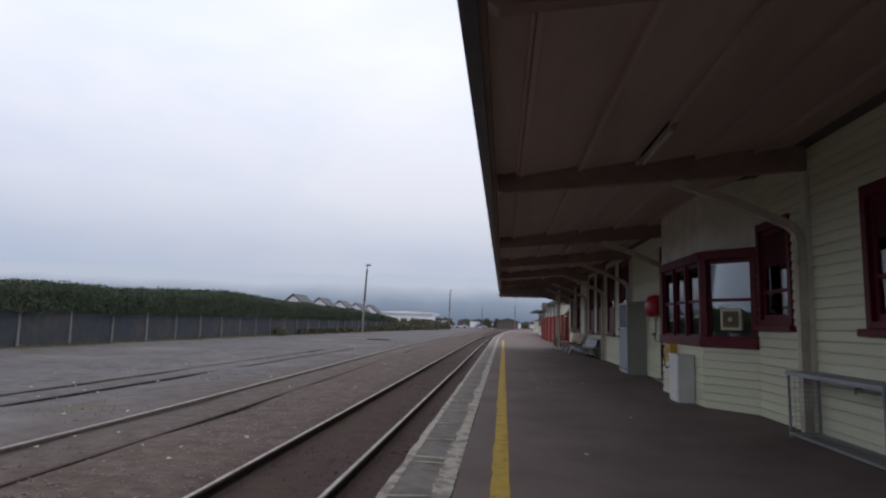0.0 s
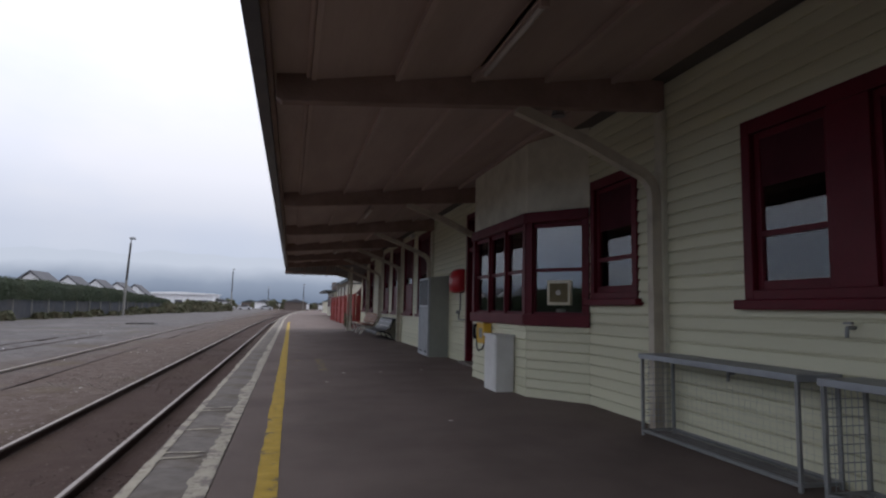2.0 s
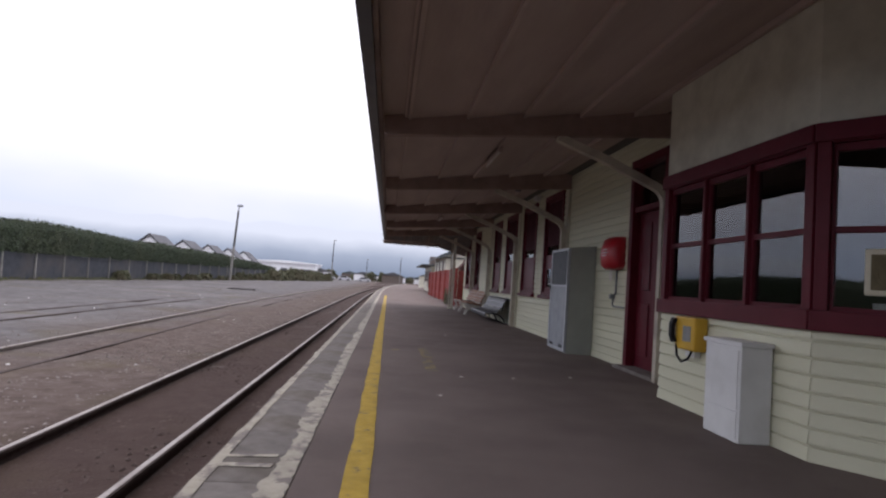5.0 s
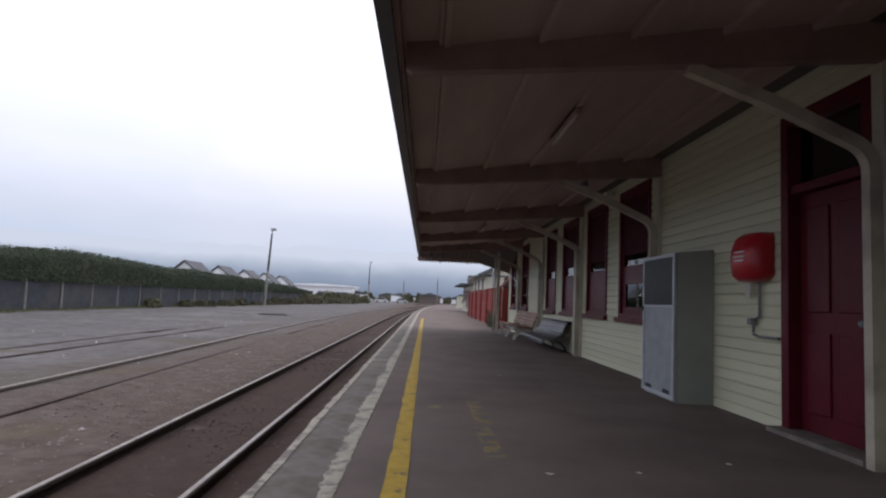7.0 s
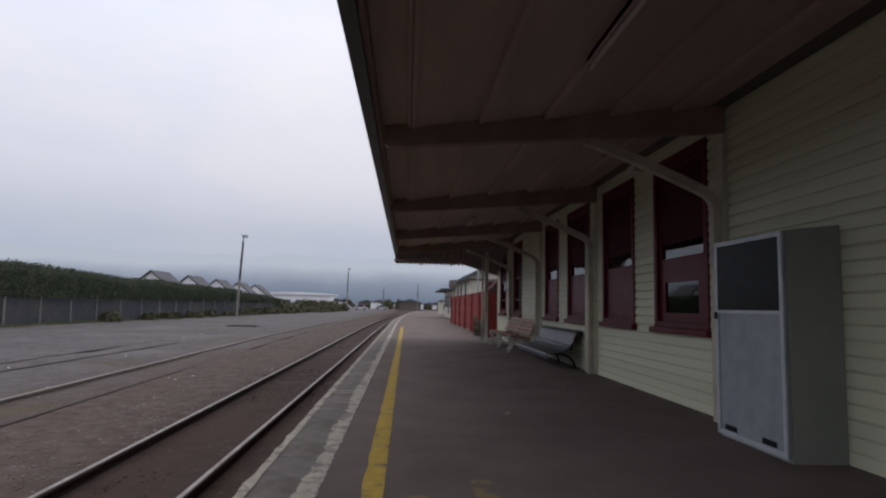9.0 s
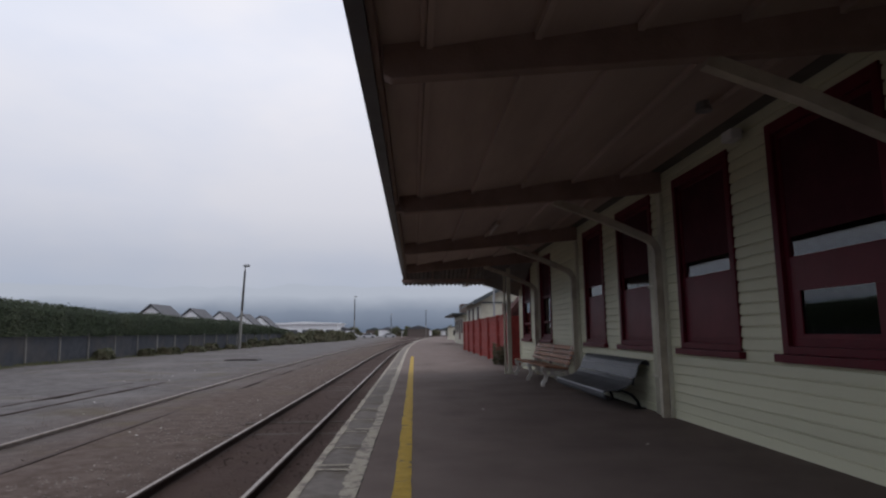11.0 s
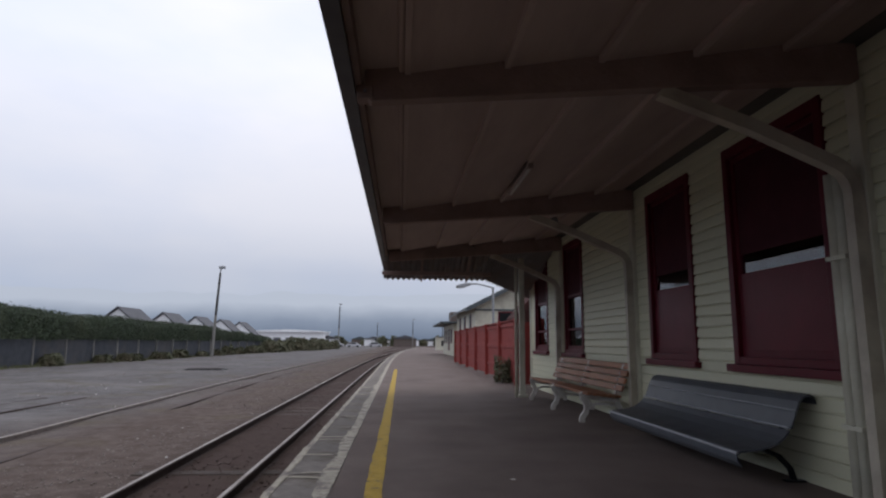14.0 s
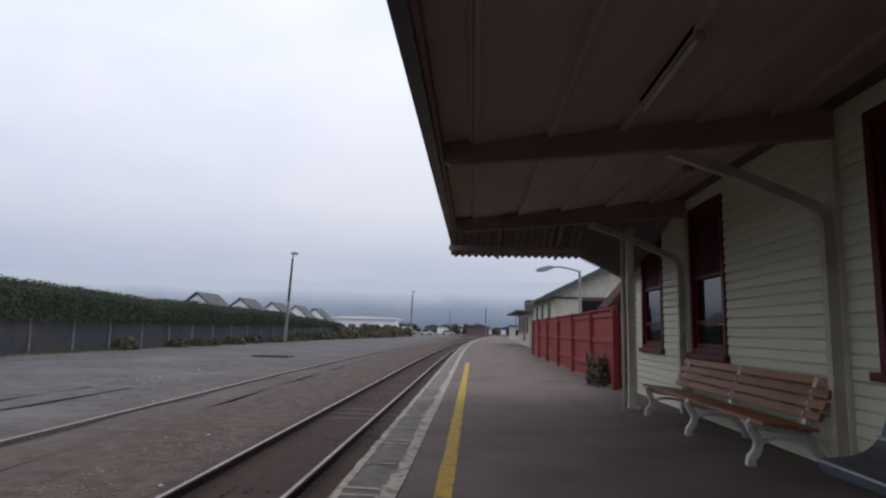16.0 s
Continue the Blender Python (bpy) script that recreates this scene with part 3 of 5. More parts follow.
WP, WU, WN = (WALL, 0, 0), (0, 1, 0), (-1, 0, 0)
Y_START, Y_END, WALL_TOP = -8.0, 36.75, 3.26
TALL = [(21.92, 23.32), (24.02, 25.38), (26.12, 27.56), (28.3, 29.5), (32.38, 33.6), (34.95, 36.2)]
OPEN = [(9.35, 11.2, 1.17, 2.55), (12.65, 13.6, 1.20, 2.57), (13.66, 17.05, 0, WALL_TOP), (17.5, 18.65, 0, 2.93)] + [(a, b, 0.90, 3.05) for a, b in TALL]

wall = thing("wall_platform", (WALL, 14, 0), "pale green-cream weatherboard station wall", "wall", kind="structure")
bm = B()
edges = [Y_START] + [v for o in OPEN for v in o[:2]] + [Y_END]
for a, b in zip(edges[::2], edges[1::2]):
    if b - a > 0.02:
        box(bm, WALL + 0.022, WALL + 0.16, a, b, 0, WALL_TOP)
for a, b, z0, z1 in OPEN:
    if z0 > 0:
        box(bm, WALL + 0.022, WALL + 0.16, a, b, 0, z0)
    if z1 < WALL_TOP:
        box(bm, WALL + 0.022, WALL + 0.16, a, b, z1, WALL_TOP)
part("wall_core", bm, CREAM_TRIM, wall)
COURSE = 0.116
b = B()
prof = [(0.022, 0), (-0.012, 0.0), (-0.013, 0.009), (-0.004, 0.093), (0.010, 0.103), (0.012, COURSE), (0.022, COURSE)]
prism(b, prof, 0, 1)
BOARD = mesh_of("weatherboard", b, CREAM)


def boards(parent, spans_at, place, rot, top=WALL_TOP):
    rg = random.Random(11)
    k = 0
    while k * COURSE < top - 0.02:
        z = k * COURSE
        for a, b in spans_at(z, z + COURSE):
            if b - a > 0.02:
                x, y = place(a)
                piece("weatherboard", BOARD, (x + rg.uniform(-0.0012, 0.0012), y, z), parent, (1, b - a, 1), rot)
        k += 1


def main_spans(z0, z1):
    cuts = sorted((o[0], o[1]) for o in OPEN if min(z1, o[3]) - max(z0, o[2]) > COURSE * 0.5)
    out, a = [], 4.0
    for c0, c1 in cuts:
        out.append((a, c0))
        a = c1
    out.append((a, Y_END))
    return out


bm = box(B(), WALL - 0.003, WALL + 0.022, Y_START, 3.998, 0, WALL_TOP)
part("plain_boarding", bm, CREAM, wall)
boards(wall, main_spans, lambda s: (WALL, s), 0.0)

# bay
BA, BB, BC, BD = (3.47, 13.66), (2.95, 14.31), (2.93, 16.46), (3.47, 17.05)
BAY_Z0, BAY_Z1 = 0.90, 2.25
bay = thing("wall_bay", (2.93, 15.4, 0), "pale green-cream weatherboard bay beside the door", "bay", kind="structure")
FACES = []
for p, q in ((BA, BB), (BB, BC), (BC, BD)):
    u = Vector((q[0] - p[0], q[1] - p[1], 0))
    L = u.length
    u.normalize()
    n = Vector((-u.y, u.x, 0))
    FACES.append((Vector((p[0], p[1], 0)), u, n, L))
bm = B()
for P, u, n, L in FACES:
    lbox(bm, P, u, n, 0, L, -0.12, -0.022, 0, BAY_Z0)
    lbox(bm, P, u, n, 0, L, -0.12, -0.022, BAY_Z1, WALL_TOP)
part("wall_core", bm, CREAM_TRIM, bay)
for P, u, n, L in FACES:
    ang = math.atan2(u.y, u.x) - math.pi / 2
    boards(bay, lambda z0, z1, L=L: [(0, L)] if (z1 <= BAY_Z0 + 0.06) else [], lambda s, P=P, u=u: ((P + u * s).x, (P + u * s).y), ang)
    bm = B()
    lbox(bm, P, u, n, 0, L, -0.022, 0.0, BAY_Z1, WALL_TOP)
    part("upper_panel", bm, CREAM_TRIM, bay, "plain cream boarding over the bay's windows")


def window(name, P, u, n, s0, s1, z0, z1, lights, bars, label, filled=None, depth=0.09, sill=True, group="", stile=0.05, blind_reflection=0.0):
    """A timber window: lights are the panes' spans, bars the heights of glazing bars, filled the boarding behind the glass."""
    P, u, n = Vector(P), Vector(u), Vector(n)
    t = thing(name, P + u * (s0 + s1) / 2 + Vector((0, 0, z0)), label, "window", group, "structure")
    fw = 0.085
    fr = B()
    lbox(fr, P, u, n, s0, s0 + fw, -depth, 0.03, z0, z1, 0.006)
    lbox(fr, P, u, n, s1 - fw, s1, -depth, 0.03, z0, z1, 0.006)
    lbox(fr, P, u, n, s0 + fw, s1 - fw, -depth, 0.028, z1 - 0.11, z1, 0.006)
    lbox(fr, P, u, n, s0 + fw, s1 - fw, -depth, 0.028, z0, z0 + 0.07, 0.006)
    part("window_frame", fr, MAROON, t, "maroon painted timber frame")
    for a, b in zip(lights, lights[1:]):
        if b[0] - a[1] > 0.02:
            part("mullion", lbox(B(), P, u, n, a[1], b[0], -depth, 0.02, z0 + 0.07, z1 - 0.11, 0.005), MAROON, t)
    if sill:
        part("window_sill", lbox(B(), P, u, n, s0 - 0.06, s1 + 0.06, -0.02, 0.085, z0 - 0.075, z0 - 0.001, 0.012), MAROON, t, "maroon painted projecting sill")
    for a, b in lights:
        zz = [z0 + 0.07] + list(bars) + [z1 - 0.11]
        sash = B()
        lbox(sash, P, u, n, a, a + stile, -0.06, -0.015, z0 + 0.07, z1 - 0.11, 0.004)
        lbox(sash, P, u, n, b - stile, b, -0.06, -0.015, z0 + 0.07, z1 - 0.11, 0.004)
        lbox(sash, P, u, n, a + stile, b - stile, -0.06, -0.015, z0 + 0.07, z0 + 0.14, 0.004)
        lbox(sash, P, u, n, a + stile, b - stile, -0.06, -0.015, z1 - 0.165, z1 - 0.11, 0.004)
        for zb in bars:
            lbox(sash, P, u, n, a + stile, b - stile, -0.058, -0.017, zb - 0.022, zb + 0.022, 0.004)
        part("sash", sash, MAROON, t)
        for q0, q1 in zip(zz, zz[1:]):
            pn = part("pane", lbox(B(), P, u, n, a + stile - 0.005, b - stile + 0.005, -0.043, -0.037, q0 + 0.02, q1 - 0.02), GLASS, t, "clear glass pane")
            pn.visible_shadow = False
    # On tall windows this dark sheet paints in the canopy's reflection.
    if blind_reflection:
        for a, b in lights:
            part("blind_reflection", lbox(B(), P, u, n, a + 0.02, b - 0.02, -0.034, -0.028, blind_reflection, z1 - 0.10), BLIND_REFLECTION, t, "dark maroon roller over the upper light, painted canopy reflection on tall windows")
    if filled:
        for f0, f1, g0, g1 in filled:
            part("boarding", lbox(B(), P, u, n, f0, f1, -0.034, -0.018, g0, g1, 0.003), MAROON_BOARD, t, "maroon boarding fixed over the lower sash")
    return t


window("window_1", WP, WU, WN, 9.35, 11.2, 1.17, 2.55, [(9.43, 10.15), (10.45, 11.11)], [1.66], "wide maroon-framed double window, dark inside", blind_reflection=2.02)
window("window_2", WP, WU, WN, 12.65, 13.6, 1.20, 2.57, [(12.73, 13.52)], [1.64], "maroon-framed sash window beside the bay", blind_reflection=1.97)
for i, (a, b) in enumerate(TALL):
    if i == 0:
        fl = [(a + 0.087, b - 0.087, 1.46, 1.765), (b - 0.24, b - 0.087, 0.972, 1.46), (a + 0.087, a + 0.30, 0.972, 1.46), (a + 0.30, b - 0.24, 0.972, 1.08)]
        lb = "tall maroon-boarded window with a small clear opening"
    elif i < 4:
        fl = [(a + 0.087, b - 0.087, 0.972, 1.765)]
        lb = "tall maroon-framed window with its lower half boarded maroon"
    else:
        fl = None
        lb = "tall maroon-framed sash window, dark inside"
    window(f"window_{i + 3}", WP, WU, WN, a, b, 0.90, 3.05, [(a + 0.085, b - 0.085)], [] if i < 4 else [1.35, 2.0], lb, fl, group="tall windows along the wall", blind_reflection=1.95)

for (P, u, n, L), nl, nm in zip(FACES, (1, 3, 1), ("window_9", "window_10", "window_11")):
    w = (L - 0.17) / nl
    ls = [(0.085 + k * w + (0.018 if k else 0), 0.085 + (k + 1) * w - (0.018 if k < nl - 1 else 0)) for k in range(nl)]
    window(nm, P, u, n, 0, L, BAY_Z0, BAY_Z1, ls, [1.555], "maroon-framed bay window reflecting the overcast sky", depth=0.10, sill=False, stile=0.022)
for (P, u, n, L) in FACES:
    bm = lbox(B(), P, u, n, -0.015, L + 0.015, 0.032, 0.06, BAY_Z0 - 0.03, BAY_Z0 + 0.11, 0.01)
    solid("trim", bm, MAROON, "maroon painted sill band round the bay", "trim", kind="structure")
    bm = lbox(B(), P, u, n, -0.012, L + 0.012, 0.032, 0.055, BAY_Z1 - 0.10, BAY_Z1 + 0.03, 0.01)
    solid("trim", bm, MAROON, "maroon painted head band over the bay windows", "trim", kind="structure")

# rooms behind the glass, their dimness painted onto every surface
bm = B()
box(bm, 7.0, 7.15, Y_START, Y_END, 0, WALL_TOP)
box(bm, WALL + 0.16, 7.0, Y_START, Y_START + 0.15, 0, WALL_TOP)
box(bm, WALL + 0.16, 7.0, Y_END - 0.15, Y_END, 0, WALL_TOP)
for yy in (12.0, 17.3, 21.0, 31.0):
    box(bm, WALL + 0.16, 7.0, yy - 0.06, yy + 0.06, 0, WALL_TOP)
solid("wall_inner", bm, DARK_ROOM, "walls of the rooms behind the windows, dimness painted in", "wall", kind="structure")
solid("floor", box(B(), WALL + 0.16, 7.0, Y_START + 0.15, Y_END - 0.15, 0.0, 0.05), DARK_ROOM, "station room floor with dimness painted in", "floor", kind="structure")
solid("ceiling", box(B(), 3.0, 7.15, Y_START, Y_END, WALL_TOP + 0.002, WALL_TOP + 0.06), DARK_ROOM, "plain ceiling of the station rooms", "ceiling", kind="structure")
bm = prism(B(), [(3.5, 3.38), (3.5, 3.44), (5.4, 4.5), (7.4, 3.44), (7.4, 3.38)], Y_START - 0.2, Y_END + 0.15)
solid("roof", bm, IRON_ROOF, "low corrugated iron roof over the station rooms", "roof", kind="structure")
# outer end boards
solid("trim", box(B(), WALL - 0.03, WALL + 0.10, Y_END - 0.10, Y_END + 0.02, 0, WALL_TOP, 0.006), CREAM_TRIM, "cream corner board at the wall's end", "trim", kind="structure")
solid("baseboard", box(B(), WALL - 0.028, WALL + 0.02, 17.1, 17.5, 0.0, 0.12, 0.004), CREAM_TRIM, "cream plinth board by the door", "baseboard", kind="structure")

# door
door = thing("door_1", (WALL, 18.07, 0), "tall maroon panelled station door, closed", "door", kind="structure")
bm = B()
lbox(bm, WP, WU, WN, 17.50, 17.61, -0.14, 0.03, 0.0, 2.93, 0.006)
lbox(bm, WP, WU, WN, 18.54, 18.65, -0.14, 0.03, 0.0, 2.93, 0.006)
lbox(bm, WP, WU, WN, 17.61, 18.54, -0.14, 0.028, 2.82, 2.93, 0.006)
lbox(bm, WP, WU, WN, 17.61, 18.54, -0.14, 0.0, 2.18, 2.26, 0.006)
part("door_frame", bm, MAROON, door)
leaf = part("door_leaf", lbox(B(), WP, WU, WN, 17.62, 18.53, -0.13, -0.085, 0.05, 2.17, 0.004), MAROON, door)
for s0, s1, z0, z1 in ((17.73, 18.02, 0.22, 0.92), (18.13, 18.42, 0.22, 0.92), (17.73, 18.02, 1.1, 2.03), (18.13, 18.42, 1.1, 2.03)):
    part("door_panel", lbox(B(), WP, WU, WN, s0, s1, -0.084, -0.068, z0, z1, 0.012), MAROON, leaf)
bm = B()
rod(bm, (WALL + 0.085, 17.69, 1.02), (WALL + 0.03, 17.69, 1.02), 0.012)
bmesh.ops.create_uvsphere(bm, u_segments=12, v_segments=8, radius=0.03, matrix=Matrix.Translation((WALL + 0.02, 17.69, 1.02)))
part("door_handle", bm, STEEL, leaf, "dull steel round knob", True)
pn = part("pane", lbox(B(), WP, WU, WN, 17.62, 18.53, -0.10, -0.092, 2.26, 2.82), GLASS, door, "dark transom pane")
pn.visible_shadow = False
part("threshold", box(B(), WALL - 0.16, WALL + 0.14, 17.47, 18.68, 0.0, 0.045, 0.008), CONCRETE, door, "pale worn concrete threshold")

# ---------- canopy ----------
def soffit_z(x):
    return 2.89 + 0.107 * (x + 0.26)


def edge_x(y):
    return -0.26


canopy = thing("canopy", (1.5, 14, 2.7), "wide platform canopy with dark lined underside", "canopy", kind="structure")
bm = B()
Y0C, Y1C = -6.0, 33.7
Y_EDGE = 34.9
# lapped lining sheets, each one's outer edge hanging a little below its neighbour
laps = [edge_x(0), 0.21, 0.90, 1.57, 2.26, 2.93, WALL - 0.01]
low = []
for k, (xa, xb) in enumerate(zip(laps, laps[1:])):
    low += [(xa, soffit_z(xa) - (0.045 if k else 0.0)), (xb, soffit_z(xb) + 0.004)]
sec = low + [(WALL - 0.01, soffit_z(WALL) + 0.07), (edge_x(0), soffit_z(edge_x(0)) + 0.07)]
ribbon(bm, sec, Y0C, Y_EDGE, Y_EDGE - Y0C, follow=False)
part("soffit", bm, SOFFIT, canopy, "brown-grey lapped lining under the canopy")
for x in laps[1:-1]:
    bm = B()
    z = soffit_z(x) - 0.024
    sweep(bm, [(x - 0.02, Y0C, z), (x - 0.02, Y1C - 0.02, z)], 0.034, 0.02, up=(0, 0, 1))
    part("cover_strip", bm, SOFFIT, canopy, "pale batten along the lap")
bm = B()
sec = [(0.0, 2.745), (0.10, 2.745), (0.10, 2.78), (0.035, 2.80), (0.035, 2.99), (0.0, 2.99)]
rows = [[bm.verts.new((edge_x(yy) + x, yy, z)) for x, z in sec] for yy in (Y0C, 8, 16, 20, 24, 28, 31, 33, 35.0)]
for ra, rb in zip(rows, rows[1:]):
    for k in range(6):
        bm.faces.new((ra[k], ra[(k + 1) % 6], rb[(k + 1) % 6], rb[k]))
bm.faces.new(rows[0][::-1])
bm.faces.new(rows[-1])
part("gutter", bm, GUTTER, canopy, "dark slate painted gutter along the edge")
bm = B()
sweep(bm, [(edge_x(yy) + 0.12, yy, 2.86) for yy in (Y0C, 8, 16, 20, 24, 28, 31, Y1C)], 0.07, 0.02, up=(0, 0, 1))
part("fascia_board", bm, BEAM, canopy)
bm = B()
pipe(bm, [(0.15, Y0C, 2.915), (0.15, Y1C, 2.915)], 0.02)
part("conduit", bm, SOFFIT, canopy)


def beam_z(x):
    return 2.693 + 0.085 * x


def bracket(y, full=True):
    """A beam across the canopy with its curved strut and wall post."""
    b = B()
    x0, xw = edge_x(y) + 0.16, WALL - 0.012
    out = [(x0, beam_z(x0) + 0.03), (x0 + 0.05, beam_z(x0)), (xw, beam_z(xw)), (xw, soffit_z(xw) + 0.02), (x0, soffit_z(x0) + 0.02)]
    prism(b, out, y - 0.05, y + 0.05)
    bmesh.ops.recalc_face_normals(b, faces=list(b.faces))
    bmesh.ops.bevel(b, geom=list(b.edges), offset=0.006, segments=1, affect="EDGES")
    part("beam", b, BEAM, canopy, "dark painted cross beam")
    if full:
        pts = [(3.36, y, 0.0), (3.36, y, 1.6), (3.36, y, 2.14)]
        for k in range(1, 9):
            an = k / 8 * radians(65)
            pts.append((3.36 - 0.24 * (1 - math.cos(an)), y, 2.14 + 0.24 * math.sin(an)))
        xe, ze = pts[-1][0], pts[-1][2]
        pts.append(((xe + 2.02) / 2, y, (ze + beam_z(2.02)) / 2 + 0.01))
        pts.append((1.98, y, beam_z(2.0) - 0.01))
        b = B()
        sweep(b, pts, 0.042, 0.048, up=(0, 1, 0))
        part("strut", b, STRUT, canopy, "brown-cream painted curved strut")
        part("wall_post", box(B(), WALL - 0.06, WALL - 0.004, y - 0.06, y + 0.06, 0.0, 2.96, 0.006), CREAM_TRIM, canopy, "cream painted wall post")


for yy in (8.0, 12.22, 17.40, 21.58, 25.76, 29.95, 33.75):
    bracket(yy)
# corrugated end
bm = B()
line = [(edge_x(35) + 0.03, 35.0), (2.05, 35.0), (3.75, 37.7)]
pts = []
for (xa, ya), (xb, yb) in zip(line, line[1:]):
    L = math.hypot(xb - xa, yb - ya)
    m_ = int(L / 0.02)
    for k in range(m_):
        f = k / m_
        pts.append((xa + f * (xb - xa), ya + f * (yb - ya)))
s = 0.0
rows = []
prev = pts[0]
for x, yy in pts:
    s += math.hypot(x - prev[0], yy - prev[1])
    prev = (x, yy)
    w = 0.022 * math.sin(s * 2 * math.pi / 0.118)
    xi = edge_x(Y1C) + (min(x, 3.4) - edge_x(35)) * 1.0
    yi = Y1C
    rows.append([bm.verts.new(c) for c in ((x, yy, 2.465 - 0.09 * max(0.0, yy - 35.0) + w), (xi, yi, soffit_z(xi) - 0.01 + w), (xi, yi, soffit_z(xi) + 0.02 + w), (x, yy, 2.48 - 0.09 * max(0.0, yy - 35.0) + w))])
for p, q in zip(rows, rows[1:]):
    for k in range(4):
        bm.faces.new((p[k], p[(k + 1) % 4], q[(k + 1) % 4], q[k]))
part("corrugated_end", bm, IRON_ROOF, canopy, "corrugated iron sheeting with a scalloped edge")
bm = B()
for xa in (0.6, 1.6):
    sweep(bm, [(xa, 33.65, soffit_z(xa) - 0.06), (xa, 34.9, 2.435)], 0.02, 0.03, up=(1, 0, 0))
part("end_batten", bm, BEAM, canopy)
part("end_beam", box(B(), -0.25, 2.1, 34.45, 34.52, 2.50, 2.58), BEAM, canopy)

# thin corner post and downpipes
post = thing("canopy_post", (2.62, 33.95, 0), "canopy corner post with a thin pale pipe", "post")
part("shaft", box(B(), 2.60, 2.71, 33.92, 34.02, 0.0, 2.84, 0.012), CREAM_TRIM, post)
part("drain_pipe", pipe(B(), [(2.53, 33.93, 0.0), (2.53, 33.93, 2.72)], 0.03, 10), CREAM_TRIM, post, "thin pale pipe beside the post", True)
for z in (0.6, 1.9):
    part("clip", box(B(), 2.49, 2.61, 33.925, 33.95, z, z + 0.03), CREAM_TRIM, post)
part("foot", box(B(), 2.57, 2.76, 33.89, 34.05, 0.0, 0.05, 0.006), CREAM_TRIM, post)
for yy, x in ((25.90, 3.37), (26.005, 3.385)):
    dp = thing("downpipe", (x, yy, 0), "cream painted downpipe fixed beside the wall post", "downpipe", "downpipes on the wall")
    part("pipe", pipe(B(), [(x, yy, 0.02), (x, yy, 2.35)], 0.045, 12), CREAM_TRIM, dp, smooth=True)
    for z in (0.5, 1.7):
        part("clip", box(B(), x - 0.055, WALL - 0.002, yy - 0.055, yy + 0.055, z, z + 0.03), CREAM_TRIM, dp)

# fluorescent battens
for yy in (11.3, 19.5, 28.65):
    x = 1.56
    z = soffit_z(x) - 0.07
    lt = thing("strip_light", (x, yy, z), "unlit fluorescent strip light under the canopy", "strip light", "canopy strip lights")
    part("housing", box(B(), x - 0.03, x + 0.03, yy - 0.60, yy + 0.60, z - 0.01, z + 0.065, 0.006), SOFFIT, lt)
    part("tube", pipe(B(), [(x, yy - 0.57, z - 0.034), (x, yy + 0.57, z - 0.034)], 0.021, 10), TUBE, lt, "pale unlit tube", True)
    for e0 in (-0.6, 0.58):
        part("end_cap", box(B(), x - 0.03, x + 0.03, yy + e0 - 0.01, yy + e0 + 0.03, z - 0.05, z - 0.008, 0.005), SOFFIT, lt)

# ---------- things along the platform ----------
def wire_unit(y0, y1, label):
    t = thing("luggage_rack", (3.26, (y0 + y1) / 2, 0), label, "luggage rack", "steel racks against the wall")
    x0, x1, h, w = 3.09, 3.42, 0.70, 0.024
    for yy in (y0, y1 - w):
        for x in (x0, x1 - w):
            part("leg", box(B(), x, x + w, yy, yy + w, 0.0, h - 0.045, 0.004), STEEL_DARK, t)
    part("top", box(B(), x0 - 0.015, x1 + 0.01, y0 - 0.01, y1 + 0.01, h - 0.045, h, 0.006), STEEL, t, "flat grey steel top")
    for x in (x0, x1 - w):
        part("lower_rail", box(B(), x, x + w, y0 + w, y1 - w, 0.03, 0.03 + w, 0.004), STEEL_DARK, t)
    for yy in (y0, y1 - w):
        part("end_rail", box(B(), x0 + w, x1 - w, yy, yy + w, 0.03, 0.03 + w, 0.004), STEEL_DARK, t)
    m = B()
    for k in range(1, 11):
        z = 0.06 + k * 0.052
        rod(m, (x0 + w, y1 - w / 2, z), (x1 - w, y1 - w / 2, z), 0.0028, seg=4)
    for k in range(1, 6):
        x = x0 + w + k * (x1 - x0 - 2 * w) / 6
        rod(m, (x, y1 - w / 2, 0.06), (x, y1 - w / 2, h - 0.06), 0.0028, seg=4)
    part("wire_mesh", m, STEEL, t, "thin galvanised wire end mesh")
    m = B()
    for k in range(1, 11):
        z = 0.06 + k * 0.052
        rod(m, (x1 - w / 2, y0 + w, z), (x1 - w / 2, y1 - w, z), 0.0009, seg=4)
    for k in range(1, 27):
        yy = y0 + w + k * (y1 - y0 - 2 * w) / 27
        rod(m, (x1 - w / 2, yy, 0.06), (x1 - w / 2, yy, h - 0.06), 0.0009, seg=4)
    part("back_mesh", m, STEEL, t, "thin galvanised wire mesh along the back")
    for k in range(1, 7):
        x = x0 + k * (x1 - x0) / 7
        part("base_wire", rod(B(), (x, y0 + w, 0.048), (x, y1 - w, 0.048), 0.004, seg=4), STEEL_DARK, t)
    return t


wire_unit(10.40, 12.06, "grey steel rack with a flat top beside the wall post")
wire_unit(8.62, 10.24, "grey steel rack standing below the wide window")

for yy, z in ((11.35, 0.60), (10.32, 0.99)):
    tp = thing("wall_tap", (WALL, yy, z), "small dull brass tap on the wall", "tap", "taps on the wall")
    part("body", pipe(B(), [(WALL, yy, z), (WALL - 0.07, yy, z), (WALL - 0.075, yy, z - 0.06)], 0.012), STEEL_DARK, tp)
    part("handle", box(B(), WALL - 0.07, WALL - 0.05, yy - 0.03, yy + 0.03, z + 0.02, z + 0.035, 0.004), STEEL_DARK, tp)

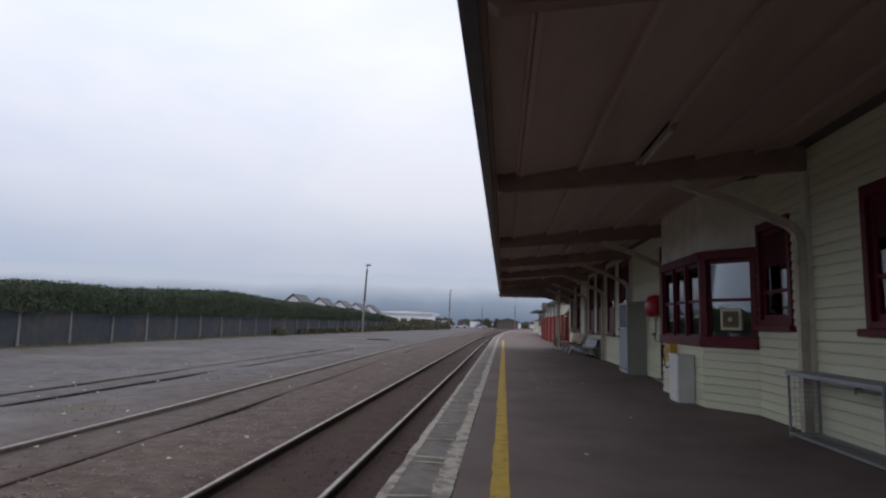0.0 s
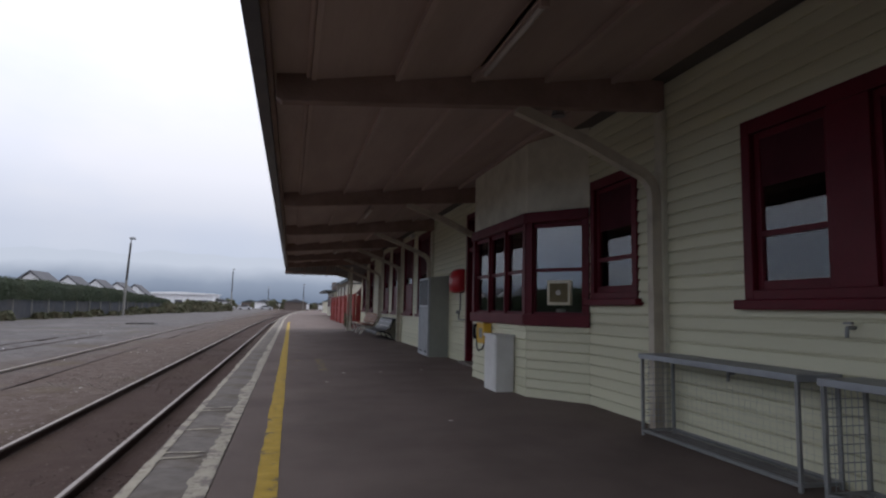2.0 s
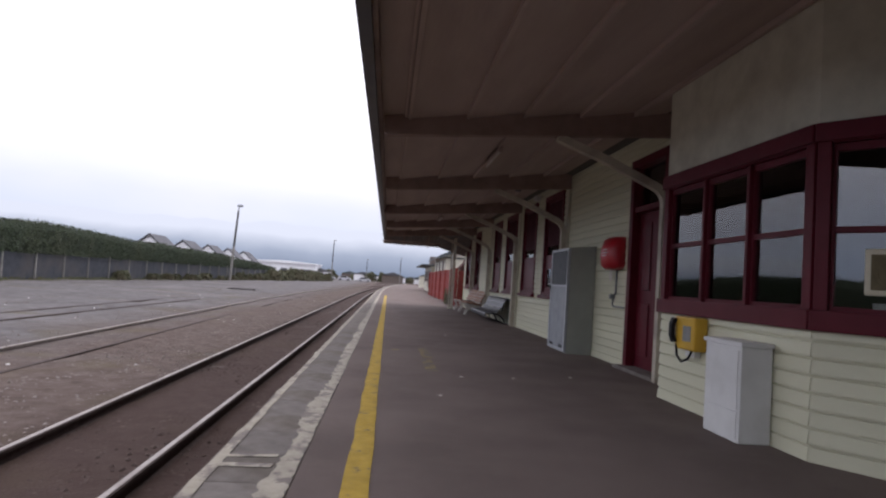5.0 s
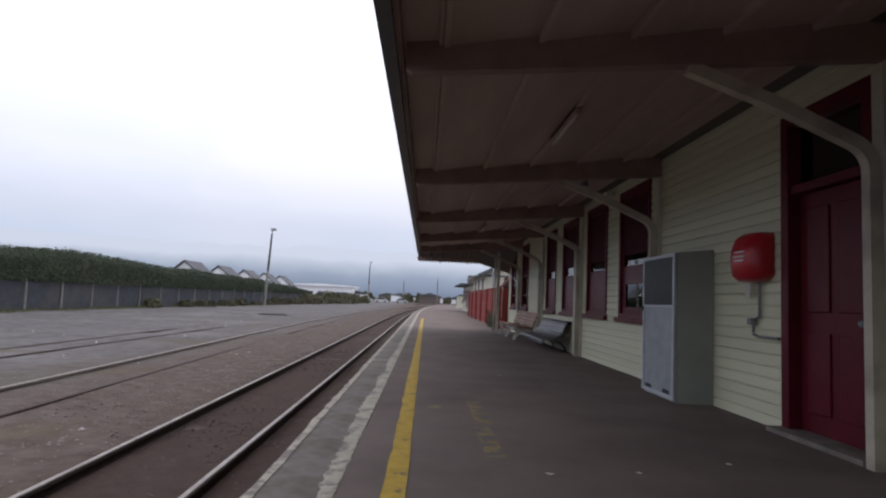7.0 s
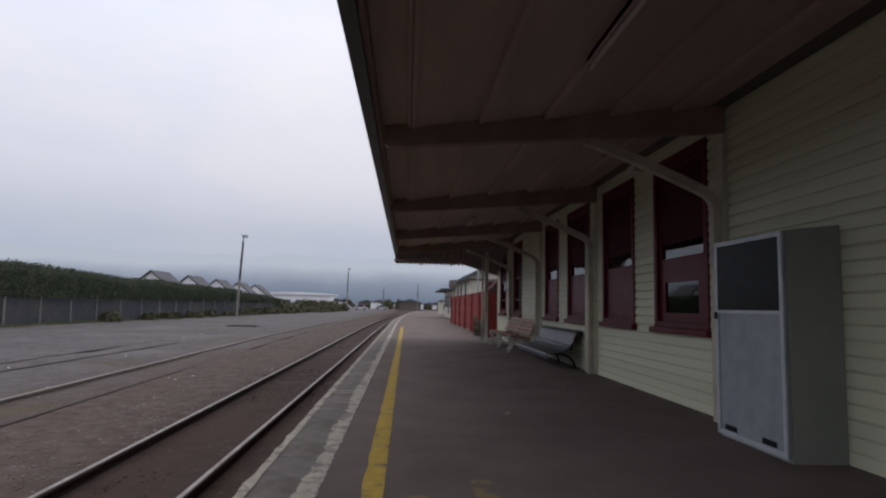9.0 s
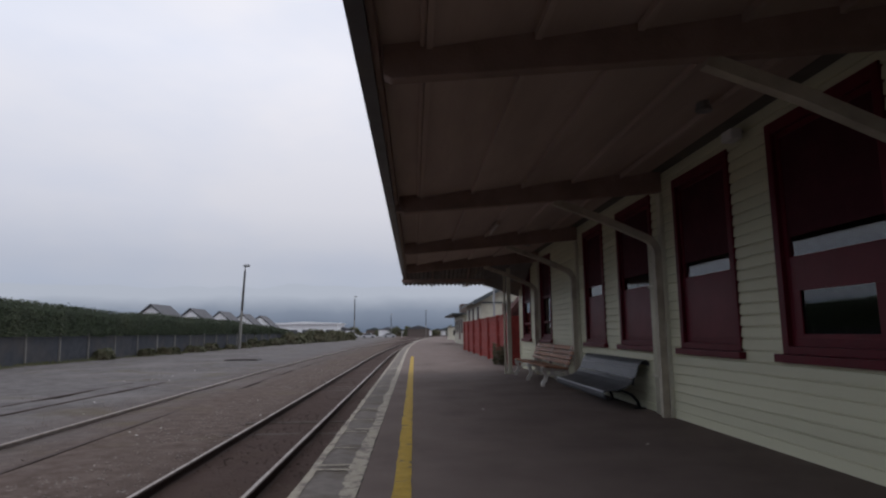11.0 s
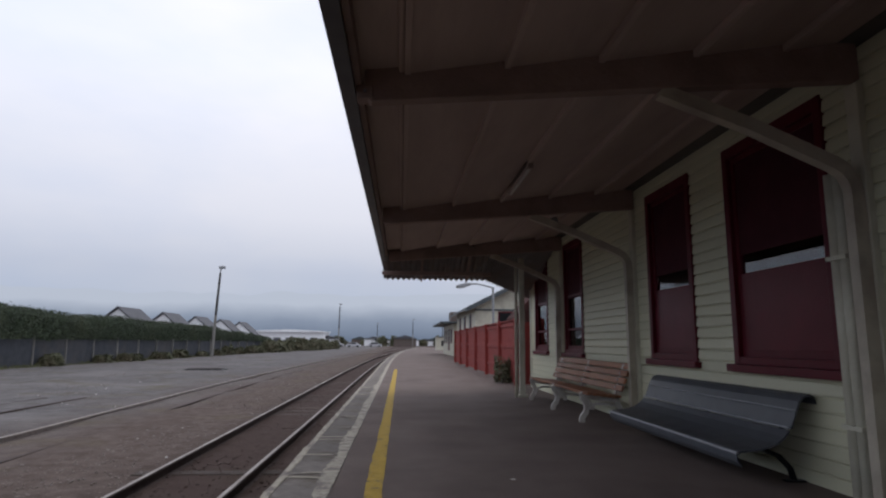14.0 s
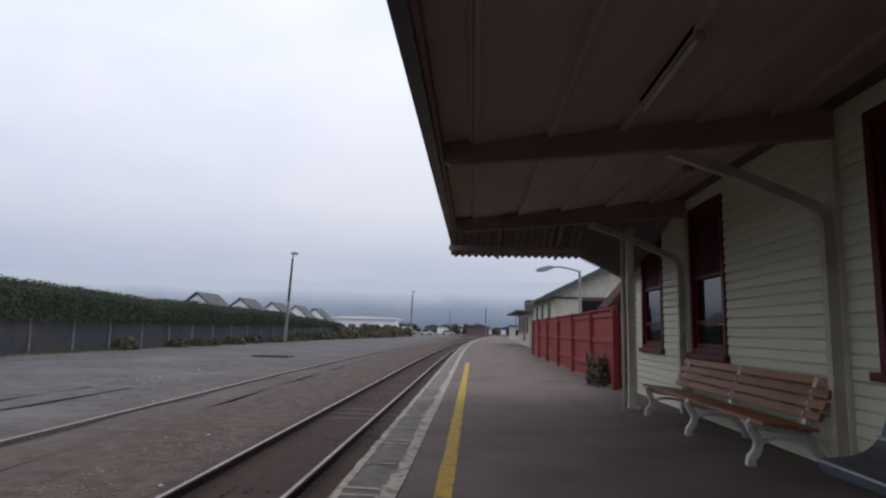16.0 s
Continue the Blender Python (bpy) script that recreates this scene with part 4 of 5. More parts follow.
# white box below the bay
wb = thing("meter_box", (2.82, 14.95, 0), "white painted metal service box against the bay", "service box")
part("body", box(B(), 2.68, 2.925, 14.67, 15.15, 0.0, 0.70, 0.01), WHITE_BOX, wb)
part("lid", box(B(), 2.665, 2.926, 14.65, 15.17, 0.70, 0.735, 0.008), WHITE_BOX, wb, "slightly projecting white lid")
part("front_panel", box(B(), 2.672, 2.68, 14.70, 15.12, 0.24, 0.67, 0.003), WHITE_BOX, wb)
part("lower_panel", box(B(), 2.672, 2.68, 14.70, 15.12, 0.03, 0.225, 0.003), WHITE_BOX, wb)

# yellow telephone
ph = thing("wall_telephone", (2.85, 15.75, 0.56), "bright yellow weatherproof telephone under the bay window", "telephone")
part("case", box(B(), 2.80, 2.926, 15.56, 15.92, 0.56, 0.86, 0.02), YELLOW, ph)
part("handset", sweep(B(), [(2.785, 15.90, 0.62), (2.765, 15.905, 0.68), (2.765, 15.905, 0.78), (2.785, 15.90, 0.84)], 0.028, 0.018, up=(0, 1, 0)), BLACK, ph, "black receiver on its hook")
part("cord", pipe(B(), [(2.80, 15.88, 0.60), (2.79, 15.84, 0.50), (2.80, 15.78, 0.45), (2.84, 15.73, 0.48), (2.86, 15.70, 0.56)], 0.011), BLACK, ph, "hanging black cord")
part("keypad", box(B(), 2.795, 2.80, 15.62, 15.76, 0.64, 0.78, 0.002), STEEL_DARK, ph)
part("bracket", box(B(), 2.86, 2.924, 15.66, 15.82, 0.50, 0.56, 0.004), WHITE_BOX, ph)

# things in the bay
fan = thing("window_fan", (3.25, 13.92, 1.1), "square ivory extractor fan set in the window", "fan")
P, u, n, L = FACES[0]
part("casing", lbox(B(), P, u, n, 0.245, 0.555, -0.06, 0.0, 1.125, 1.425, 0.012), FAN_CREAM, fan)
part("mesh_panel", lbox(B(), P, u, n, 0.28, 0.52, -0.02, 0.004, 1.16, 1.39, 0.004), FAN_OLIVE, fan, "olive-brown mesh square")
b = B()
cc = P + u * 0.40
for r in (0.035, 0.06, 0.085, 0.11):
    ring = [cc + u * r * math.cos(a) + n * 0.008 + Vector((0, 0, 1.275 + r * math.sin(a))) for a in np.linspace(0, 2 * math.pi, 21)]
    pipe(b, ring, 0.0035, 5)
part("grille", b, FAN_OLIVE, fan, "round wire grille")
b = B()
rod(b, cc + Vector((0, 0, 1.275)) + n * 0.002, cc + Vector((0, 0, 1.275)) + n * 0.016, 0.032, seg=14)
part("hub", b, TUBE, fan)
desk = thing("desk", (3.5, 15.3, 0.05), "office desk inside the bay in the rooms' dark colour", "desk")
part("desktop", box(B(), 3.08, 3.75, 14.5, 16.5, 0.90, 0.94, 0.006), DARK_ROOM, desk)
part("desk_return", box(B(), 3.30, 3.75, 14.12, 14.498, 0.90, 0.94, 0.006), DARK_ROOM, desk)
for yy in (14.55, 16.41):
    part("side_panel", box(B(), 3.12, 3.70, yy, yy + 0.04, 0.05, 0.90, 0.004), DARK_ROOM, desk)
ch = thing("office_chair", (4.05, 14.6, 0.05), "blue upholstered office chair in the bay", "chair")
part("seat", box(B(), 3.82, 4.28, 14.36, 14.82, 0.48, 0.56, 0.03), BLUE, ch)
part("backrest", box(B(), 3.80, 4.28, 14.26, 14.34, 0.80, 1.34, 0.03), BLUE, ch)
part("stem", pipe(B(), [(4.05, 14.6, 0.08), (4.05, 14.6, 0.48)], 0.03), BLACK, ch)
part("back_stay", box(B(), 4.0, 4.1, 14.32, 14.38, 0.5, 0.84), BLACK, ch)
part("base", box(B(), 3.82, 4.28, 14.57, 14.63, 0.05, 0.09, 0.01), BLACK, ch)
pp = thing("papers", (3.25, 14.85, 0.94), "white papers standing on the desk by the glass", "papers")
for a in range(3):
    b = box(B(), 3.14 + a * 0.05, 3.146 + a * 0.05, 14.62 + a * 0.03, 14.80 + a * 0.03, 0.94, 1.16 - a * 0.03)
    part("sheet", b, PAPER, pp)
mug = thing("mug", (3.36, 14.2, 0.94), "white mug on the desk by the window", "mug")
part("cup", rod(B(), (3.36, 14.2, 0.94), (3.36, 14.2, 1.08), 0.055, 0.06, 16), WHITE_BOX, mug, smooth=False)
jar = thing("mug", (3.62, 22.35, 0.9), "white mug inside the small clear window opening", "mug")
part("cup", rod(B(), (WALL + 0.20, 22.35, 1.06), (WALL + 0.20, 22.35, 1.20), 0.06, 0.06, 16), WHITE_BOX, jar)
part("shelf", box(B(), WALL + 0.09, WALL + 0.34, 22.0, 23.0, 1.03, 1.058, 0.004), CREAM_TRIM, jar)

# red cover
rc = thing("hose_cover", (3.36, 18.98, 1.4), "glossy red hose reel cover on the weatherboards", "hose cover")
b = B()
prof = [(3.464, 1.42), (3.30, 1.42), (3.235, 1.47), (3.215, 1.60), (3.225, 1.74), (3.27, 1.86), (3.33, 1.905), (3.464, 1.92)]
rows = []
for k in range(15):
    u = math.sin((k / 14 - 0.5) * math.pi) * 0.985
    s = (1 - abs(u) ** 3.2) ** (1 / 3.2)
    rows.append([b.verts.new((3.464 + (x - 3.464) * s, 19.02 + u * 0.25, 1.63 + (z - 1.67) * (0.45 + 0.55 * s))) for x, z in prof])
for ra, rb in zip(rows, rows[1:]):
    for k in range(len(prof)):
        b.faces.new((ra[k], ra[(k + 1) % len(prof)], rb[(k + 1) % len(prof)], rb[k]))
b.faces.new(rows[0][::-1])
b.faces.new(rows[-1])
bmesh.ops.recalc_face_normals(b, faces=list(b.faces))
part("cover", b, RED, rc, smooth=True)
for k, (z, l) in enumerate(((1.66, 0.26), (1.615, 0.30), (1.575, 0.24))):
    part("lettering_bar", box(B(), 3.2135, 3.24, 18.98 - l / 3, 18.98 + l / 3, z, z + 0.016), TUBE, rc, "white unreadable lettering")
part("rim", box(B(), 3.45, 3.466, 18.80, 19.24, 1.42, 1.86, 0.006), RED, rc)
tag = thing("paper_tag", (3.3, 19.17, 1.3), "small white tag hanging below the red cover", "tag")
part("tag_card", box(B(), 3.40, 3.405, 19.10, 19.20, 1.22, 1.38), PAPER, tag)
part("string", rod(B(), (3.402, 19.15, 1.38), (3.402, 19.15, 1.44), 0.003, seg=5), PAPER, tag)
pv = thing("water_pipe", (WALL, 19.0, 0.84), "thin grey pipe with a valve on the wall", "pipe")
part("riser", pipe(B(), [(3.43, 18.98, 1.42), (3.43, 18.99, 1.04), (3.43, 19.08, 1.0), (3.43, 19.10, 0.88)], 0.014), STEEL_DARK, pv)
part("branch", pipe(B(), [(3.43, 19.10, 0.86), (3.43, 19.02, 0.84), (3.43, 18.66, 0.84)], 0.014), STEEL_DARK, pv)
part("valve", box(B(), 3.38, 3.45, 19.06, 19.13, 0.95, 1.02, 0.01), STEEL_DARK, pv)

# grey cabinet
cb = thing("steel_cabinet", (3.22, 20.5, 0), "grey steel cabinet with a dark upper window", "cabinet")
part("body", prism(B(), [(3.035, 0.0), (3.456, 0.0), (3.456, 1.785), (3.035, 1.735)], 19.97, 20.96), CABINET_SIDE, cb)
dr = part("door", box(B(), 3.006, 3.032, 19.98, 20.95, 0.03, 1.73, 0.005), STEEL, cb, "galvanised grey door")
for a in ((19.98, 20.02, 0.03, 1.73), (20.91, 20.95, 0.03, 1.73)):
    part("stile", box(B(), 2.992, 3.0065, a[0], a[1], a[2], a[3], 0.003), PALE_STEEL, dr, "pale worn steel edge")
for z0, z1 in ((0.03, 0.07), (1.69, 1.73), (1.09, 1.12)):
    part("door_rail", box(B(), 2.994, 3.0065, 20.02, 20.91, z0, z1, 0.003), PALE_STEEL, dr, "pale worn steel edge")
part("window_panel", box(B(), 2.999, 3.0065, 20.02, 20.91, 1.12, 1.69, 0.002), BLACK, dr, "dark glossy window panel")
part("lock", box(B(), 2.975, 2.993, 20.915, 20.945, 1.04, 1.10, 0.004), BLACK, dr)
for y0 in (20.12, 20.66):
    part("vent_slot", box(B(), 3.0015, 3.0065, y0, y0 + 0.18, 0.08, 0.125), BLACK, dr)

# floodlight over the windows
fl = thing("wall_floodlight", (3.40, 23.7, 3.1), "small white floodlight high on the wall", "floodlight")
part("arm", pipe(B(), [(WALL, 23.70, 3.14), (WALL - 0.08, 23.70, 3.12)], 0.014), STEEL_DARK, fl)
part("head", box(B(), WALL - 0.19, WALL - 0.07, 23.60, 23.80, 3.03, 3.14, 0.015), WHITE_BOX, fl)

for yy in (13.0, 23.1, 31.6):
    sp = thing("ceiling_speaker", (2.75, yy, 3.3), "small dark loudspeaker under the canopy", "loudspeaker", "canopy loudspeakers")
    z = soffit_z(2.75)
    part("horn", rod(B(), (2.75, yy, z - 0.10), (2.75, yy, z + 0.01), 0.075, 0.05, 16), STEEL_DARK, sp, smooth=False)
    part("bracket", box(B(), 2.73, 2.77, yy - 0.05, yy + 0.05, z - 0.03, z + 0.02), STEEL_DARK, sp)


# benches
def slat_bench():
    y0, y1 = 29.95, 33.6
    t = thing("park_bench", (3.0, (y0 + y1) / 2, 0), "brown slatted bench with white cast-iron legs", "bench")
    seat = [(2.76 + k * 0.098, 0.405 - k * 0.010) for k in range(5)]
    for x, z in seat:
        part("seat_slat", box(B(), x - 0.042, x + 0.042, y0, y1, z - 0.016, z + 0.02, 0.008), BENCH_WOOD, t)
    for k in range(4):
        x, z = 3.215 + k * 0.042, 0.475 + k * 0.098
        b = box(B(), -0.016, 0.016, y0, y1, -0.042, 0.042, 0.008)
        bmesh.ops.rotate(b, verts=b.verts, cent=(0, 0, 0), matrix=Matrix.Rotation(radians(22), 3, "Y"))
        bmesh.ops.translate(b, verts=b.verts, vec=(x, 0, z))
        part("back_slat", b, BENCH_WOOD, t)
    for yy in (30.2, 31.75, 33.38):
        front = [(2.735, 0.0), (2.705, 0.02), (2.715, 0.07), (2.765, 0.13), (2.785, 0.20), (2.765, 0.27), (2.73, 0.32), (2.715, 0.37), (2.74, 0.395)]
        back = [(3.34, 0.0), (3.37, 0.02), (3.35, 0.08), (3.28, 0.15), (3.235, 0.23), (3.21, 0.30), (3.215, 0.36), (3.25, 0.46), (3.30, 0.60), (3.365, 0.79)]
        mid = [(2.735, 0.365), (2.85, 0.345), (3.0, 0.325), (3.15, 0.325), (3.22, 0.35)]
        for nm, pts in (("front_leg", front), ("back_leg", back), ("seat_bearer", mid)):
            part(nm, sweep(B(), [(x, yy, z) for x, z in pts], 0.03, 0.034, up=(0, 1, 0)), CAST_WHITE, t, "white cast-iron scroll" if nm != "seat_bearer" else "")
        part("brace", sweep(B(), [(2.78, yy, 0.20), (2.92, yy, 0.25), (3.08, yy, 0.25), (3.24, yy, 0.22)], 0.014, 0.016, up=(0, 1, 0)), CAST_WHITE, t)
        for k in range(4):
            x, z = 3.215 + k * 0.042 - 0.022, 0.475 + k * 0.098 + 0.005
            part("bolt", rod(B(), (x - 0.004, yy, z), (x + 0.006, yy, z - 0.002), 0.017, seg=8), CAST_WHITE, t)
    return t


def sheet_bench():
    y0, y1 = 26.45, 29.22
    t = thing("metal_bench", (3.12, (y0 + y1) / 2, 0), "slate-grey sheet metal bench with curled edges", "bench")
    seat = [(2.80, 0.17), (2.765, 0.21), (2.765, 0.255), (2.80, 0.278), (2.95, 0.29), (3.08, 0.325), (3.16, 0.38), (3.20, 0.43)]
    back = [(3.225, 0.455), (3.26, 0.55), (3.30, 0.645), (3.34, 0.69), (3.39, 0.705), (3.43, 0.685), (3.44, 0.64)]

    def sheet(pts, th=0.016):
        b = B()
        out = pts + [(x + 0.004, z - th) for x, z in pts[::-1]]
        prism(b, out, y0, y1)
        return b
    part("seat", sheet(seat), BENCH_GREY, t)
    part("backrest", sheet(back), BENCH_GREY, t)
    # Thin pale rods follow the front, the seat gap and the back.
    part("front_edge", pipe(B(), [(2.766, y0 - 0.005, 0.262), (2.766, y1 + 0.005, 0.262)], 0.012, 8), BENCH_EDGE, t, "pale front edge")
    part("gap_edge", pipe(B(), [(3.205, y0, 0.445), (3.205, y1, 0.445)], 0.009, 8), BENCH_EDGE, t, "pale edge between seat and back")
    part("top_edge", pipe(B(), [(3.27, y0, 0.578), (3.27, y1, 0.578)], 0.006, 8), BENCH_EDGE, t)
    for yy in (y0 + 0.22, (y0 + y1) / 2, y1 - 0.22):
        part("leg", sweep(B(), [(3.36, yy, 0.0), (3.33, yy, 0.10), (3.24, yy, 0.20), (3.10, yy, 0.255), (2.90, yy, 0.262)], 0.024, 0.016, up=(0, 1, 0)), BLACK, t)
        part("foot", box(B(), 3.28, 3.44, yy - 0.04, yy + 0.04, 0.0, 0.015, 0.004), BLACK, t)
        part("back_stay", sweep(B(), [(3.27, yy, 0.33), (3.30, yy, 0.5), (3.37, yy, 0.68)], 0.02, 0.012, up=(0, 1, 0)), BLACK, t)
    return t


slat_bench()
sheet_bench()

# ---------- beyond the canopy ----------
fence = thing("board_fence", (3.15, 45, 0), "faded red vertical-board fence along the platform", "fence")
posts_y = [37.2, 39.7, 42.5, 45.5, 48.6, 51.6, 54.6]
FBOARD = mesh_of("fence_board", box(B(), 0, 0.02, 0.003, 0.147, 0.05, 1.66, 0.003), RED_FENCE)
for yy in posts_y:
    part("post", box(B(), 3.10 + bend(yy), 3.22 + bend(yy), yy - 0.06, yy + 0.06, 0, 1.72, 0.01), RED_FENCE, fence)
rg = random.Random(4)
yy = 37.27
while yy < 54.5:
    piece("fence_board", FBOARD, (3.20 + bend(yy), yy, rg.uniform(-0.012, 0.012)), fence)
    yy += 0.15
for a, b_ in zip(posts_y, posts_y[1:]):
    for z in (0.35, 0.95, 1.52):
        part("rail", box(B(), 3.16 + bend(a), 3.20 + bend(a), a + 0.06, b_ - 0.06, z, z + 0.09, 0.006), RED_FENCE, fence)
    part("cap", box(B(), 3.14 + bend(a), 3.25 + bend(a), a + 0.06, b_ - 0.06, 1.665, 1.70, 0.006), RED_FENCE, fence)
part("end_panel", box(B(), 3.24, 4.6, 37.17, 37.23, 0.03, 1.62, 0.006), RED_FENCE, fence)


def leafy(name, n, place, size, material, label, category, seed, kind="stuff"):
    """Many small leaf clumps; place(r) gives each one's centre and outward way."""
    r = random.Random(seed)
    verts, faces = [], []
    for _ in range(n):
        c, out = place(r)
        s = r.uniform(*size)
        d = Vector((r.uniform(-1, 1), r.uniform(-1, 1), r.uniform(-1, 1))) + out
        d.normalize()
        a = d.orthogonal().normalized()
        q = Matrix.Rotation(r.uniform(0, 6.28), 3, d)
        a = q @ a
        b = d.cross(a)
        k = len(verts)
        verts += [tuple(c + a * s), tuple(c + b * s * 0.55), tuple(c - a * s), tuple(c - b * s * 0.55)]
        faces.append((k, k + 1, k + 2, k + 3))
    me = bpy.data.meshes.new(name)
    me.from_pydata([tuple(v) for v in verts], [], faces)
    me.materials.append(material)
    return me


# shrub at the fence's foot
sh = thing("shrub", (3.0, 38.1, 0), "small dull-green shrub at the foot of the red fence", "shrub")


def shrub_leaf(r):
    a, z = r.uniform(0, 6.28), r.random()
    d = Vector((math.cos(a) * 0.22, math.sin(a) * 0.5, z * 0.75)) * (0.6 + 0.4 * r.random())
    return Vector((2.98, 38.2, 0.02)) + d, d


me = leafy("leaves", 700, shrub_leaf, (0.03, 0.06), SHRUB, "", "", 7)
me.transform(Matrix.Translation(-Vector((3.0, 38.1, 0))))
o_ = new("leaves", me)
o_.parent = sh
b = B()
for k in range(6):
    rod(b, (2.98, 38.2, 0), (2.98 + 0.2 * math.cos(k), 38.2 + 0.35 * math.sin(k), 0.5), 0.012, 0.004, 5)
part("stems", b, POST_GREY, sh)

# platform lamp
lp = thing("street_lamp", (3.55, 43.3, 0), "grey platform lamp on a curved arm", "street lamp")
part("pole", rod(B(), (3.55, 43.3, 0), (3.52, 43.3, 3.10), 0.055, 0.042, 10), LAMP_GREY, lp)
arm = [(3.52, 43.3, 3.04), (3.44, 43.3, 3.10), (3.2, 43.3, 3.16), (2.9, 43.3, 3.215), (2.66, 43.3, 3.20)]
part("arm", pipe(B(), arm, 0.028), LAMP_GREY, lp)
b = prism(B(), [(2.70, 3.16), (2.70, 3.24), (2.54, 3.24), (2.27, 3.18), (2.13, 3.11), (2.20, 3.04), (2.42, 3.06)], 43.2, 43.4)
bmesh.ops.bevel(b, geom=list(b.edges), offset=0.02, segments=2, affect="EDGES")
part("lamp_head", b, LAMP_GREY, lp)


def shed(name, x0, x1, y0, y1, eave, ridge, label, wall_mat, roof_mat, windows=(), over=0.35, category="building"):
    """A gabled building with its ridge along y; windows on its track side or gable: (side, at, width, z0, z1)."""
    t = thing(name, ((x0 + x1) / 2, (y0 + y1) / 2, 0), label, category)
    xm = (x0 + x1) / 2
    b = B()
    prism(b, [(x0, -0.6), (x1, -0.6), (x1, eave), (xm, ridge), (x0, eave)], y0, y1)
    part("wall", b, wall_mat, t)
    sl = (ridge - eave) / (xm - x0)
    for s in (-1, 1):
        xe = x0 - over if s < 0 else x1 + over
        ze = eave - over * sl
        part("roof", prism(B(), [(xe, ze + 0.02), (xm, ridge + 0.02), (xm, ridge + 0.14), (xe, ze + 0.14)], y0 - over, y1 + over), roof_mat, t)
        part("barge_board", prism(B(), [(xe, ze - 0.12), (xm, ridge - 0.12), (xm, ridge + 0.15), (xe, ze + 0.15)], y0 - over - 0.05, y0 - over - 0.002), roof_mat, t)
    for side, at, w, z0, z1 in windows:
        if side == "gable":
            fr = part("window", box(B(), at - w / 2, at + w / 2, y0 - 0.04, y0 + 0.02, z0, z1, 0.01), MAROON, t)
            part("pane", box(B(), at - w / 2 + 0.08, at + w / 2 - 0.08, y0 - 0.05, y0 - 0.041, z0 + 0.08, z1 - 0.08), BLACK, fr)
        else:
            fr = part("window", box(B(), x0 - 0.04, x0 + 0.02, at - w / 2, at + w / 2, z0, z1, 0.01), MAROON, t)
            part("pane", box(B(), x0 - 0.05, x0 - 0.041, at - w / 2 + 0.08, at + w / 2 - 0.08, z0 + 0.08, z1 - 0.08), BLACK, fr)
    return t


gs = shed("goods_shed", 4.45, 12.6, 56, 67, 3.22, 5.28, "pale cream gabled goods building with a dark roof", CREAM_TRIM, GREEN_ROOF,
     [("side", 58.2, 0.9, 1.3, 2.8), ("side", 61.5, 0.9, 1.3, 2.8), ("side", 64.5, 0.9, 1.3, 2.8), ("gable", 7.0, 2.4, 1.4, 2.88)], over=0.6)
part("belt_board", box(B(), 4.42, 12.62, 55.93, 55.998, 2.92, 3.02, 0.006), GREEN_ROOF, gs)
shed("garden_shed", 3.78, 6.18, 40.2, 41.2, 1.85, 3.25, "dark red-brown steep gabled shed behind the red fence", DARK_TIMBER, DARK_TIMBER, over=0.12, category="shed")
an = thing("annexe", (5.9, 74, 0), "low cream annexe with a flat dark roof", "building")
part("wall", box(B(), 4.35, 9.0, 69, 80, -0.6, 2.55), CREAM_TRIM, an)
part("roof", box(B(), 3.3, 9.3, 68.6, 80.4, 2.56, 2.72, 0.02), GREEN_ROOF, an)
part("chimney", box(B(), 4.3, 5.5, 71, 73, 2.73, 3.6, 0.02), BRICK_FAR, an)
for k in range(4):
    w = part("window", box(B(), 4.30, 4.36, 70.2 + k * 2.5, 71.4 + k * 2.5, 0.4 if k == 1 else 1.0, 2.2, 0.01), MAROON, an)
    part("pane", box(B(), 4.29, 4.299, 70.3 + k * 2.5, 71.3 + k * 2.5, 1.1, 2.1), BLACK, w)
hut = thing("trackside_hut", (5.9, 104, 0), "small pale hut with a dark opening", "hut")
part("wall", box(B(), 5.0, 7.1, 103, 105, -0.1, 1.75), CREAM_TRIM, hut)
part("roof", box(B(), 4.9, 7.2, 102.8, 105.2, 1.76, 1.86, 0.02), HOUSE_ROOF, hut)
part("opening", box(B(), 5.7, 6.5, 102.95, 102.999, 0.6, 1.3, 0.005), BLACK, hut)

# ---------- across the yard ----------
FX = -22.4


def fence_x(y):
    return FX + max(0, y - 60) * 0.045


yf = thing("yard_fence", (FX, 30, GZ), "dark shade-cloth fence on pale weathered posts", "fence")
yy = -45.4
while yy < 112:
    x = fence_x(yy)
    rg2 = random.Random(int(yy * 10))
    part("post", rod(B(), (x + 0.06, yy, GZ), (x + 0.06 + rg2.uniform(-0.05, 0.05), yy + rg2.uniform(-0.06, 0.06), GZ + 1.78 + rg2.uniform(-0.06, 0.1)), 0.07, 0.06, 7), POST_GREY, yf)
    b = B()
    n_ = 8
    rows = []
    for k in range(n_ + 1):
        f = k / n_
        sag = 0.05 * math.sin(f * math.pi) + rg2.uniform(-0.015, 0.015)
        y2 = yy + f * 3.3
        x2 = fence_x(y2)
        rows.append([b.verts.new(c) for c in ((x2, y2, GZ), (x2 + 0.02, y2, GZ), (x2 + 0.02 + rg2.uniform(-0.02, 0.02), y2, GZ + 1.68 - sag), (x2, y2, GZ + 1.68 - sag))])
    for p, q in zip(rows, rows[1:]):
        for k in range(4):
            b.faces.new((p[k], p[(k + 1) % 4], q[(k + 1) % 4], q[k]))
    part("cloth_panel", b, SHADE_CLOTH, yf)
    yy += 3.3


